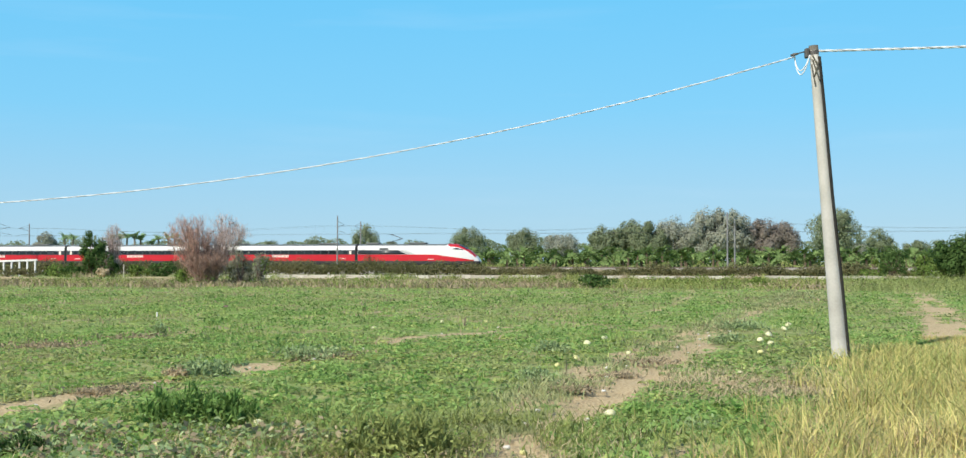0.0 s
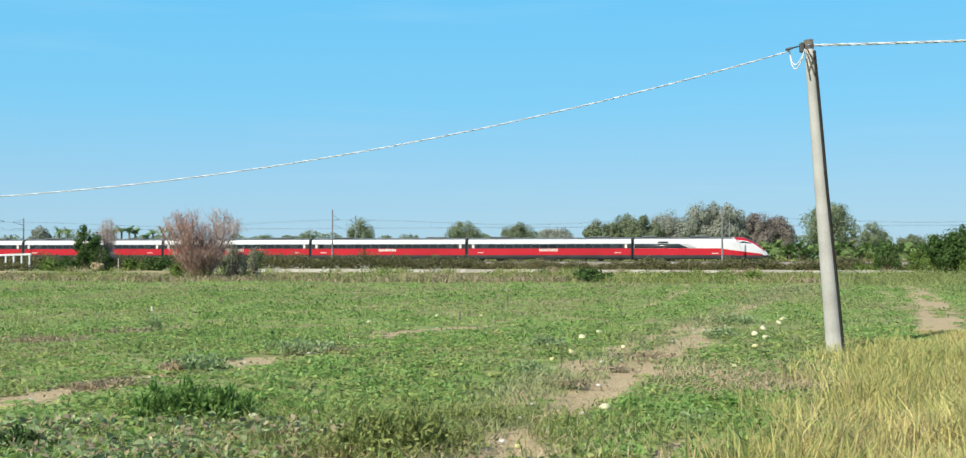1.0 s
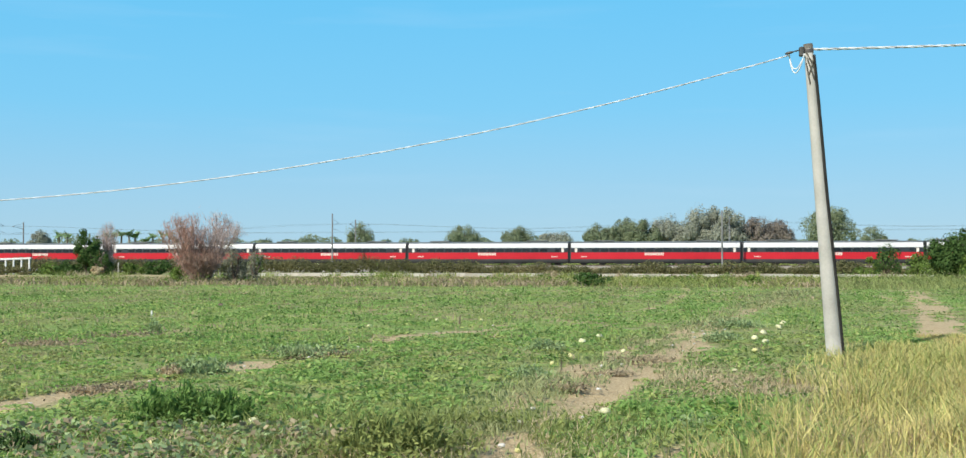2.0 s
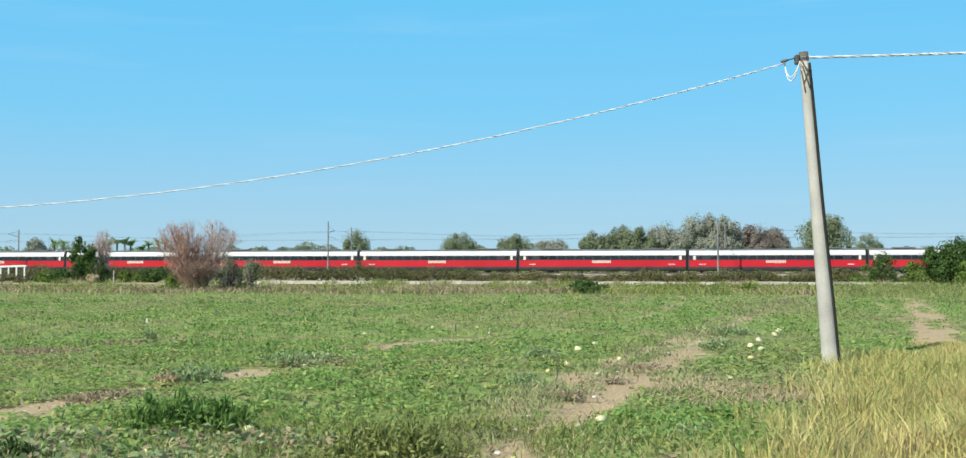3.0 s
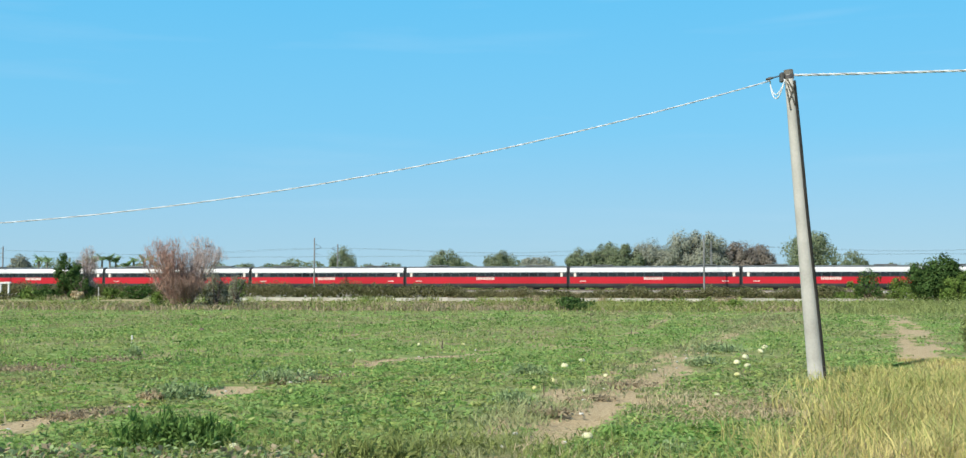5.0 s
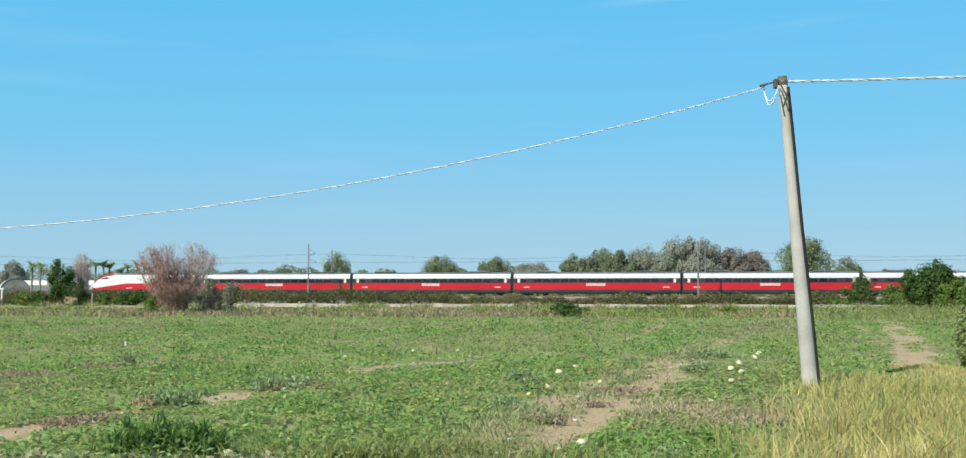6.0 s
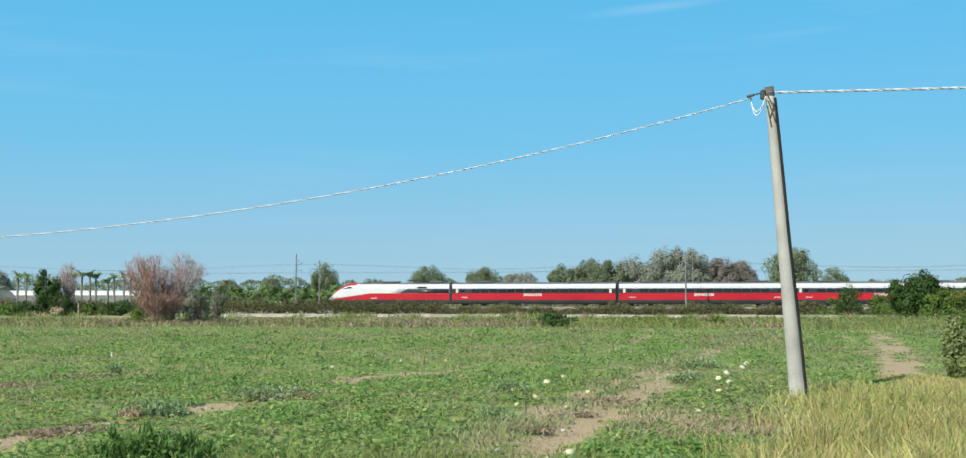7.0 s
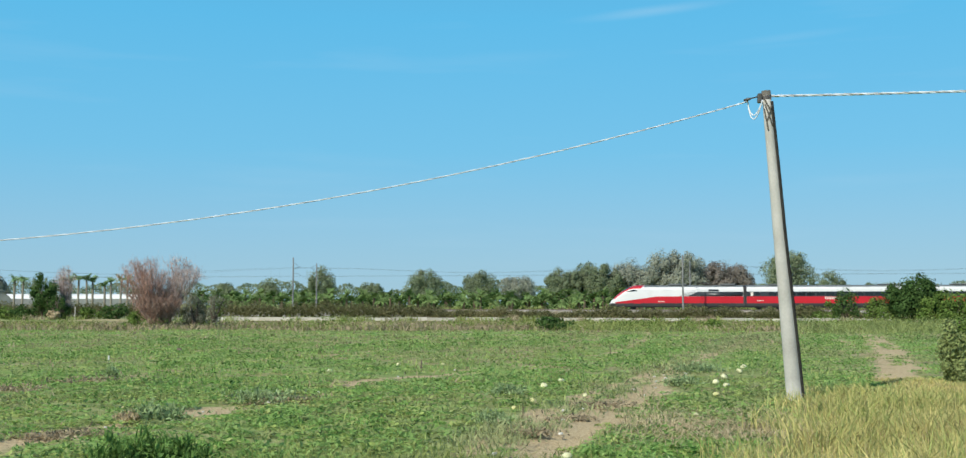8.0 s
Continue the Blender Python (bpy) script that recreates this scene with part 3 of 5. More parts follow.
MAST_STEP, MAST_FIRST = 59.8, -21.7
for k in range(-3, 4):
    mast(MAST_FIRST + k * MAST_STEP, -7.5, 1, 9.1)
    mast(MAST_FIRST + k * MAST_STEP + (1.0 if k == 1 else -1.9 if k == -1 else 0), 4.0, -1, 8.55)


def overhead(off):
    ob = empty("overhead_line", TRACK @ pose(0, off, 0))
    x = np.arange(MAST_FIRST - 5 * MAST_STEP, MAST_FIRST + 5.1 * MAST_STEP, MAST_STEP / 12)
    sag = 0.5 - 0.5 * np.cos((x - MAST_FIRST) / MAST_STEP * 2 * np.pi)
    part("contact_wire", tube(np.stack([x, 0 * x, 0 * x + RAIL_TOP + 5.25], 1), 0.009, 4), DARKSTEEL, ob)
    mz = RAIL_TOP + 6.6 - 0.9 * sag
    part("messenger_wire", tube(np.stack([x, 0 * x, mz], 1), 0.009, 4), DARKSTEEL, ob)
    for a, b in zip(x[1::2], mz[1::2]):
        part("dropper", tube([[a, 0, RAIL_TOP + 5.26], [a, 0, b]], 0.004, 4), DARKSTEEL, ob)
    tagged(ob, "thin overhead contact and messenger wires above the track", "overhead line", "overhead lines")


overhead(0.0)
overhead(-4.0)

# ---- train ----
# half width and height above the rail, from the skirt up to the middle of the roof
SIDE = [(1.20, 0.30), (1.38, 0.42), (1.43, 0.70), (1.45, 0.95), (1.452, 1.10), (1.454, 1.25), (1.455, 1.40), (1.455, 1.52), (1.455, 1.64), (1.455, 1.76), (1.455, 1.96), (1.45, 2.30), (1.435, 2.68), (1.42, 2.82), (1.39, 3.02), (1.33, 3.22), (1.22, 3.38), (1.06, 3.47), (0.80, 3.56), (0.40, 3.63), (0.0, 3.66)]
RING = [(-w, z) for w, z in SIDE] + [(w, z) for w, z in SIDE[-2::-1]]
LOCO, CAR, N_CARS = 20.25, 26.1, 11


def finer(ring, k):
    """The same outline with k pieces to each of its sides."""
    p = np.array(ring)
    t = np.arange(0, len(p) - 1 + 1e-6, 1 / k)
    return list(zip(np.interp(t, np.arange(len(p)), p[:, 0]), np.interp(t, np.arange(len(p)), p[:, 1])))


def hull(stations, shape, bands, materials, ring=RING):
    """A skin through cross sections: shape(x) gives its width factor, lowest and highest place; bands(x, z, up) the material of a face."""
    rings = []
    for x in stations:
        wf, low, top = shape(x)
        rings.append([(x, y * wf, low + (z - 0.30) * (top - low) / 3.46) for y, z in ring])
    v = np.array(rings)
    n, m = v.shape[:2]
    i, j = np.meshgrid(np.arange(n - 1), np.arange(m - 1), indexing="ij")
    f = np.stack([i * m + j, i * m + j + 1, (i + 1) * m + j + 1, (i + 1) * m + j], -1).reshape(-1, 4)
    under = np.stack([np.arange(n - 1) * m, np.arange(1, n) * m, np.arange(1, n) * m + m - 1, np.arange(n - 1) * m + m - 1], -1)
    ends = [[e * m + q, e * m + q + 1, e * m + m - 2 - q, e * m + m - 1 - q] for e in (0, n - 1) for q in range(m // 2)]
    f = np.concatenate([f, under, ends])
    me = mesh_of("hull", v.reshape(-1, 3), f, materials)
    flat = v.reshape(-1, 3)
    mid = flat[f].mean(1)
    d1, d2 = flat[f[:, 2]] - flat[f[:, 0]], flat[f[:, 3]] - flat[f[:, 1]]
    nor = np.cross(d1, d2)
    nor /= np.linalg.norm(nor, axis=1, keepdims=True) + 1e-9
    me.polygons.foreach_set("material_index", np.array([bands(c[0], c[2], abs(q[2]), c[1]) for c, q in zip(mid, nor)], np.int32))
    me.polygons.foreach_set("use_smooth", np.ones(len(f), bool))
    return me


PAINT = [T_WHITE, T_RED, T_DARK, T_ROOF, T_SKIRT, T_GREY]


def car_bands(x, z, up, y):
    if x < 0.28 or x > CAR - 0.28:
        return 4
    return 4 if z < 0.95 else 1 if z < 1.96 else 2 if z < 2.68 else 0 if z < 3.38 else 3


def loco_shape(x):
    if x < 14.8:
        return 1.0, 0.30, 3.76
    xs = [14.8, 15.6, 16.4, 17.2, 17.9, 18.6, 19.15, 19.6, 19.97, 20.2, 20.25]
    top = [3.76, 3.79, 3.76, 3.55, 3.20, 2.72, 2.26, 1.82, 1.42, 1.12, 1.00]
    wide = [1.0, 0.99, 0.97, 0.94, 0.90, 0.83, 0.75, 0.65, 0.53, 0.40, 0.30]
    return np.interp(x, xs, wide), np.interp(x, [14.8, 19.0, 20.25], [0.30, 0.36, 0.62]), np.interp(x, xs, top)


def loco_bands(x, z, up, y):
    if z < 0.92 or x < 0.2:
        return 4
    top = loco_shape(x)[2]
    if x > 15.0 and z > top - np.interp(x, [15.0, 15.5, 16.6, 18.0, 19.6], [0.12, 0.60, 0.62, 0.50, 0.34]) and x < 19.6:
        return 1
    if x < 15.0 and z > 3.38:
        return 3
    if z < 1.96 - max(0.0, x - 13.0) * 0.135 and x < 19.4:
        return 1
    return 0


def bogie_mesh():
    bits = []
    for x in (-1.5, 1.5):
        for y in (-0.75, 0.75):
            bits.append(tube([[x, y - 0.07, 0.46], [x, y + 0.07, 0.46]], 0.46, 16))
        bits.append(tube([[x, -1.0, 0.46], [x, 1.0, 0.46]], 0.09, 8))
    v, f = join(*bits)
    bm = bmesh.new()
    vs = [bm.verts.new(p) for p in v]
    for q in f:
        if len(set(q)) == 4 and not bm.faces.get([vs[a] for a in q]):
            bm.faces.new([vs[a] for a in q])
    for y in (-1.05, 1.05):
        box(bm, -2.2, 2.2, y - 0.08, y + 0.08, 0.50, 0.72, 0.03)
        for x in (-1.5, 1.5):
            box(bm, x - 0.2, x + 0.2, y - 0.12, y + 0.12, 0.32, 0.60, 0.03)
        box(bm, -0.35, 0.35, y - 0.13, y + 0.13, 0.70, 0.98, 0.04)
    box(bm, -0.4, 0.4, -1.1, 1.1, 0.45, 0.75, 0.03)
    me = bpy.data.meshes.new("bogie")
    bm.to_mesh(me)
    bm.free()
    me.materials.append(T_SKIRT)
    return me


def carriage(train, start, door_mark):
    car = part("carriage", SHARED["car_hull"], None, train, "carriage with white upper side, dark window band and red lower side", at=pose(start, 0, RAIL_TOP))
    for y, turn in ((-1.452, 0), (1.452, 180)):
        for q in range(14):
            part("window", SHARED["window"], None, car, at=pose(4.05 + q * 1.385, y, 2.32, 0, 0, turn))
        for x in (1.9, CAR - 1.9):
            part("door", SHARED["door"], None, car, "red plug door", at=pose(x, y, 1.85, 0, 0, turn))
            part("door_window", SHARED["door_window"], None, car, at=pose(x, y, 2.32, 0, 0, turn))
        part("lettering", SHARED["lettering"], None, car, "cream lettering bar", at=pose(CAR / 2 - 0.1, y, 1.72, 0, 0, turn))
        for x in (1.05, CAR - 1.05):
            part("class_mark", SHARED["mark"], None, car, "cream class mark", at=pose(x, y, 2.32, 0, 0, turn))
        for x in (2.3, CAR - 2.3) if door_mark else (2.3,):
            part("small_lettering", SHARED["small"], None, car, "small cream bar", at=pose(x, y, 1.32, 0, 0, turn))
    for x in (3.55, CAR - 3.55):
        part("bogie", SHARED["bogie"], None, car, at=pose(x, 0, 0))
    part("gangway", SHARED["gangway"], None, car, "dark rubber gangway", at=pose(CAR, 0, 0))
    part("air_conditioning_unit", SHARED["roof_unit"], None, car, at=pose(5.2, 0, 3.70))
    part("air_conditioning_unit", SHARED["roof_unit"], None, car, at=pose(CAR - 5.2, 0, 3.70))
    for x, w in ((8.2, 2.4), (13.0, 3.0), (17.6, 2.2)):
        part("underfloor_box", boxes((x - w / 2, x + w / 2, -1.3, 1.3, 0.22, 0.5), bevel=0.04), T_SKIRT, car)


def slab(outline, side):
    """A thin painted panel on the near or far flank, from its outline along and up."""
    y0, y1 = (-1.466, -1.45) if side > 0 else (1.45, 1.466)
    v = [(x, y, z) for y in (y0, y1) for x, z in outline]
    return np.array(v), np.array([[0, 1, 2, 3], [7, 6, 5, 4], [0, 4, 5, 1], [1, 5, 6, 2], [2, 6, 7, 3], [3, 7, 4, 0]])


def locomotive(train, m, raised):
    loco = part("locomotive", SHARED["loco_hull"], None, train, "power car with sloped white nose and red brow", at=m)
    for y, turn in ((-1.456, 0), (1.456, 180)):
        part("louvre", SHARED["louvre"], None, loco, "dark air intake grille", at=pose(4.6, y + (0.03 if y < 0 else -0.03), 2.86, 0, 0, turn))
        side = 1 if y < 0 else -1
        part("machine_room_band", slab([(0.26, 1.98), (8.5, 1.98), (7.0, 2.66), (0.26, 2.66)], side), T_DARK, loco, "dark side band with slanted end")
        for q in range(5):
            w, x0 = 0.20 - 0.03 * q, 8.65 + 0.28 * q
            part("fade_stripe", slab([(x0, 1.98), (x0 + w, 1.98), (x0 + w - 1.5, 2.66), (x0 - 1.5, 2.66)], side), T_GREY, loco)
        part("cab_door", SHARED["cab_door"], None, loco, at=pose(14.2, y, 1.95, 0, 0, turn))
        part("class_mark", SHARED["small"], None, loco, at=pose(12.4, y, 1.2, 0, 0, turn))
    glass = []
    for x in np.linspace(16.9, 18.3, 9):
        wf, low, top = loco_shape(x)
        glass.append([(x + 0.012, y * wf, low + (z - 0.30) * (top - low) / 3.46 + 0.012) for y, z in RING if abs(y) < 1.2 and z > 3.4])
    glass = np.array(glass)
    m = glass.shape[1]
    panes = [[i * m + j, i * m + j + 1, (i + 1) * m + j + 1, (i + 1) * m + j] for i in range(len(glass) - 1) for j in range(m - 1)]
    part("windscreen", (glass.reshape(-1, 3), panes), T_DARK, loco, "dark sloped windscreen", smooth=True)
    for side in (-1, 1):
        pane = []
        for x in np.linspace(16.0, 17.7, 8):
            wf, low, top = loco_shape(x)
            for z in np.linspace(np.interp(x, [16.0, 17.7], [2.78, 2.66]), np.interp(x, [16.0, 16.5, 17.7], [2.84, 3.04, 2.74]), 4):
                ref = 0.30 + (z - low) * 3.46 / (top - low)
                pane.append((x, side * (np.interp(ref, [q[1] for q in SIDE], [q[0] for q in SIDE]) * wf + 0.012), z))
        part("cab_window", (np.array(pane), [[i * 4 + j, i * 4 + j + 1, i * 4 + j + 5, i * 4 + j + 4] for i in range(7) for j in range(3)]), T_GLASS, loco, "slim dark cab side window", smooth=True)
    for x in (3.9, 15.2):
        part("bogie", SHARED["bogie"], None, loco, at=pose(x, 0, 0))
    part("coupling_cover", boxes((19.9, 20.32, -0.28, 0.28, 0.66, 1.0), bevel=0.08), T_WHITE, loco)
    for y in (-0.52, 0.52):
        part("headlight", boxes((19.62, 19.80, y - 0.13, y + 0.13, 1.36, 1.50), bevel=0.03), T_GLASS, loco)
    pan = part("pantograph", boxes((4.6, 6.2, -0.6, 0.6, 3.78, 3.88), bevel=0.02), DARKSTEEL, loco, "pantograph")
    top = 5.22 if raised else 4.12
    knee = (7.3, 4.55) if raised else (7.4, 4.0)
    part("lower_arm", tube([[5.0, 0, 3.86], [knee[0], 0, knee[1]]], 0.06, 6), DARKSTEEL, pan)
    for y in (-0.35, 0.35):
        part("upper_arm", tube([[knee[0], y * 0.3, knee[1]], [5.4, y, top]], 0.035, 6), DARKSTEEL, pan)
    for x in (5.2, 5.6):
        part("contact_strip", tube([[x, -0.85, top - 0.12], [x, -0.6, top], [x, 0.6, top], [x, 0.85, top - 0.12]], 0.035, 6), DARKSTEEL, pan)
    for x0, x1 in ((8.6, 11.4), (1.4, 3.6)):
        part("roof_box", boxes((x0, x1, -0.75, 0.75, 3.68, 3.90), bevel=0.05), T_ROOF, loco)


def build_train():
    SHARED["car_hull"] = hull(np.r_[0.0, 0.27, np.linspace(0.29, CAR - 0.29, 12), CAR - 0.27, CAR - 0.02], lambda x: ((0.9, 0.3, 3.66) if x < 0.1 or x > CAR - 0.1 else (1.0, 0.3, 3.76)), car_bands, PAINT)
    SHARED["loco_hull"] = hull(np.r_[0.0, 0.22, np.linspace(0.24, 14.8, 60), np.linspace(14.9, 20.25, 70)], loco_shape, loco_bands, PAINT, finer(RING, 3))
    SHARED["bogie"] = bogie_mesh()
    shared("window", boxes((-0.56, 0.56, -0.012, 0.02, -0.24, 0.24)), T_GLASS)
    shared("door", boxes((-0.42, 0.42, -0.014, 0.02, -0.88, 0.04), bevel=0.01), T_RED)
    shared("door_window", boxes((-0.3, 0.3, -0.014, 0.02, -0.22, 0.22), bevel=0.01), T_GLASS)
    shared("cab_door", boxes((-0.33, 0.33, -0.012, 0.02, -0.03, 0.75), bevel=0.008), T_WHITE)
    shared("lettering", boxes(*[(-1.35 + q * 0.245, -1.18 + q * 0.245, -0.016, 0.01, -0.20, 0.20) for q in range(12)]), T_CREAM)
    shared("mark", boxes((-0.19, 0.19, -0.016, 0.01, -0.30, 0.30)), T_CREAM)
    shared("small", boxes(*[(-0.5 + q * 0.2, -0.36 + q * 0.2, -0.016, 0.01, -0.08, 0.08) for q in range(5)]), T_CREAM)
    shared("gangway", boxes((-0.16, 0.16, -1.1, 1.1, 0.6, 3.5), bevel=0.03), T_SKIRT)
    shared("roof_unit", boxes((-1.6, 1.6, -0.75, 0.75, -0.02, 0.13), bevel=0.05), T_ROOF)
    shared("louvre", boxes((-0.75, 0.75, -0.01, 0.02, -0.14, 0.14), *[(-0.72, 0.72, -0.03, -0.01, -0.12 + q * 0.08, -0.09 + q * 0.08) for q in range(4)]), T_DARK)
    train = tagged(empty("high_speed_train", TRACK), "red and white high-speed train with two power cars", "train")
    locomotive(train, pose(0, 0, RAIL_TOP), True)
    for k in range(N_CARS):
        carriage(train, -CAR * (k + 1), k % 3 != 1)
    locomotive(train, pose(-CAR * N_CARS, 0, RAIL_TOP, 0, 0, 180), False)
    return train


TRAIN = build_train()

# ---- pole and cable ----
POLE_FOOT, POLE_HEAD = Vector((7.01, 22.9, -0.05)), Vector((6.52, 22.9, 6.15))


def utility_pole():
    ob = empty("utility_pole", pose(*POLE_FOOT))
    d = POLE_HEAD - POLE_FOOT
    path = [d * t for t in np.linspace(0, 1, 14)]
    part("shaft", tube(path, np.linspace(0.166, 0.086, 14), 24), CONCRETE, ob, "tapered grey concrete shaft", smooth=True)
    top = d
    part("clamp_band", tube([top * 0.972, top * 0.984], 0.095, 16), DARKSTEEL, ob)
    part("clamp_block", boxes((top.x - 0.17, top.x - 0.09, top.y - 0.06, top.y + 0.06, top.z - 0.24, top.z - 0.05), bevel=0.015), DARKSTEEL, ob)
    part("tension_clamp", tube([[top.x - 0.12, top.y, top.z - 0.10], [top.x - 0.30, top.y + 0.08, top.z - 0.14]], 0.014, 6), DARKSTEEL, ob)
    part("wedge_grip", tube([[top.x - 0.28, top.y + 0.08, top.z - 0.135], [top.x - 0.36, top.y + 0.1, top.z - 0.155], [top.x - 0.42, top.y + 0.12, top.z - 0.17]], [0.02, 0.032, 0.02], 8), DARKSTEEL, ob)
    part("weathered_cap", tube([top * 0.9855, top * 1.001], 0.0915, 24), STAIN, ob, "dark weathered pole head")
    for phase, sweep, z0, z1 in ((3.9, 1.5, 0.972, 0.925), (4.1, 1.7, 0.968, 0.90), (5.7, -1.6, 0.965, 0.90), (4.0, 1.1, 0.955, 0.885), (3.7, 0.5, 0.94, 0.87)):
        t, a = np.linspace(z0, z1, 24), np.linspace(0, sweep, 24)
        r = 0.166 + (0.086 - 0.166) * t + 0.005
        p = np.array([list(d * q) for q in t]) + np.stack([r * np.cos(phase + a), r * np.sin(phase + a), 0 * a], 1)
        part("cable_tail", tube(p, 0.015, 6), STAIN, ob, "dark cable tail wrapped round the shaft")
    # dark tube added down the right edge, in place of shade on the shaft
    t = np.linspace(0.0, 0.965, 40)
    a, r = math.radians(-44) + 0.10 * np.sin(t * 9), 0.166 + (0.086 - 0.166) * t + 0.012
    part("edge_shade_strip", tube(np.array([list(d * q) for q in t]) + np.stack([r * np.cos(a), r * np.sin(a), 0 * t], 1), 0.034, 8), EDGE_SHADE, ob, "dark strip standing in for the shaded edge of the shaft", smooth=True)
    return tagged(ob, "leaning round concrete utility pole standing in dry grass", "utility pole")


utility_pole()


def twisted(path, strand, pitch, count=3, sides=6):
    """Strands wound round one another along a path."""
    path = np.asarray(path, float)
    run = np.r_[0, np.cumsum(np.linalg.norm(np.diff(path, axis=0), axis=1))]
    way = np.gradient(path, axis=0)
    way /= np.linalg.norm(way, axis=1, keepdims=True)
    a = np.cross(way, [0, 0, 1.0])
    a /= np.linalg.norm(a, axis=1, keepdims=True)
    b = np.cross(way, a)
    out = []
    for k in range(count):
        ang = run / pitch * 2 * np.pi + k * 2 * np.pi / count
        out.append(tube(path + strand * 1.15 * (np.cos(ang)[:, None] * a + np.sin(ang)[:, None] * b), strand, sides))
    return out


def aerial_cable():
    h = POLE_HEAD
    ob = empty("aerial_cable", pose(0, 0, 0))
    s = np.linspace(-0.0055, 1.145, 1100)
    left = np.stack([6.0 - 36.0 * s, 23.1 + 4.9 * s, 3.065 + 8.6346 * (s - 0.5743) ** 2], 1)
    for k, st in enumerate(twisted(left, 0.0072, 0.55)):
        part("strand", st, CABLE if k < 2 else CABLE_GREY, ob, smooth=True)
    s2 = np.linspace(0, 1, 260)
    right = np.stack([h.x + 0.05 + 12 * s2, h.y - 1.63 * s2, h.z - 0.10 + 0.02 * s2 + 0.25 * s2**2], 1)
    for k, st in enumerate(twisted(right, 0.0125, 0.55)):
        part("strand", st, CABLE if k else CABLE_GREY, ob, smooth=True)
    t = np.linspace(0, 1, 40)
    for k, drop in enumerate((0.29, 0.37)):
        a, b = left[0], np.array([h.x - 0.10, h.y - 0.10, h.z - 0.16])
        loop = a + t[:, None] * (b - a)
        loop[:, 2] -= drop * (np.sin(np.pi * t ** 0.75)) ** 0.8 + 0.03 * t
        part("slack_loop", tube(loop, 0.012, 6), CABLE, ob, smooth=True)
    tagged(ob, "twisted pale aerial power cable sagging from the concrete pole", "cable")


aerial_cable()


# ---- line-side planting, channel and railing ----
def stuff(name, geo, material, label, category, at=None):
    return tagged(part(name, geo, material, at=at), label, category, kind="stuff")


def hedgerow():
    r = np.random.default_rng(11)
    n = 76000
    s = r.uniform(-95, 62, n)
    tall = 1.2 + 0.62 * np.clip((8 - s) / 12, 0, 1) + 0.24 * np.sin(s * 0.5) + 0.22 * np.sin(s * 1.3 + 1) + 0.12 * np.sin(s * 3.1)
    gap = np.clip((s - 12) / 4, 0, 1) * np.clip((29 - s) / 4, 0, 1)
    tall = tall * (1 - 0.25 * gap) * np.where(s < -78, 0.7, 1.0)
    w = r.uniform(-1, 1, n)
    z = np.abs(r.normal(0.65, 0.3, n)).clip(0.02, 1.15) * tall * (1 - 0.35 * w * w)
    pts = np.stack([s, w * 1.4, z], 1)
    stuff("hedgerow", leaves(pts, 0.095, r, 0.1, 0.65), HEDGE, "low unkempt dark hedgerow along the railway line", "hedge", at=TRACK @ pose(0, -29, 0))
    core = np.stack([s[:9000], w[:9000] * 0.7, z[:9000] * 0.75], 1)
    stuff("hedge_core", leaves(core, 0.22, r, 0.1, 0.7), HEDGE, "dark dense inside of a low hedgerow", "hedge", at=TRACK @ pose(0, -28.6, 0))
    m = 9000
    s = r.uniform(2, 60, m)
    feet = np.stack([s, r.uniform(-3, 6, m), 0 * s], 1)
    stuff("dry_bank_grass", blades(feet, 0.8, 0.04, 0.5, r), DEAD, "brown dry grass on the bank before the railway", "grass", at=TRACK @ pose(0, -20, 0))


hedgerow()


CHANNEL = -52


def irrigation_channel():
    ob = tagged(empty("irrigation_channel", TRACK @ pose(0, CHANNEL, -0.2)), "low pale concrete irrigation channel between weeds", "channel", kind="structure")
    seg = shared("segment", boxes((-1.96, 1.96, -0.35, -0.25, -0.05, 0.55), (-1.96, 1.96, 0.25, 0.35, -0.05, 0.55), (-1.96, 1.96, -0.35, 0.35, -0.05, 0.05), bevel=0.015), PALE_CONCRETE)
    r = np.random.default_rng(4)
    for k in range(8, 29):
        part("segment", seg, PALE_CONCRETE, ob, at=pose(-52 + k * 4, 0, r.uniform(-0.05, 0.03), r.uniform(-2, 2), r.uniform(-0.6, 0.6), 0))


irrigation_channel()


def railing():
    ob = empty("white_railing", pose(-60.54, 150, 0, 0, 0, -6))
    for x in np.arange(-9.6, 3.3, 1.06):
        part("post", boxes((x - 0.10, x + 0.10, -0.10, 0.10, 0, 1.95 + 0.03 * x), bevel=0.02), WHITEPAINT, ob)
    bm = bmesh.new()
    box(bm, -9.8, 3.4, -0.16, 0.16, -0.12, 0.12, 0.02)
    bmesh.ops.rotate(bm, verts=bm.verts, cent=(0, 0, 0), matrix=Matrix.Rotation(-0.03, 3, "Y"))
    bmesh.ops.translate(bm, verts=bm.verts, vec=(0, 0, 1.98))
    part("top_rail", bm, WHITEPAINT, ob)
    tagged(ob, "white painted concrete railing beside the line", "railing")


railing()

# ---- distant greenery and buildings ----
R = np.random.default_rng(21)


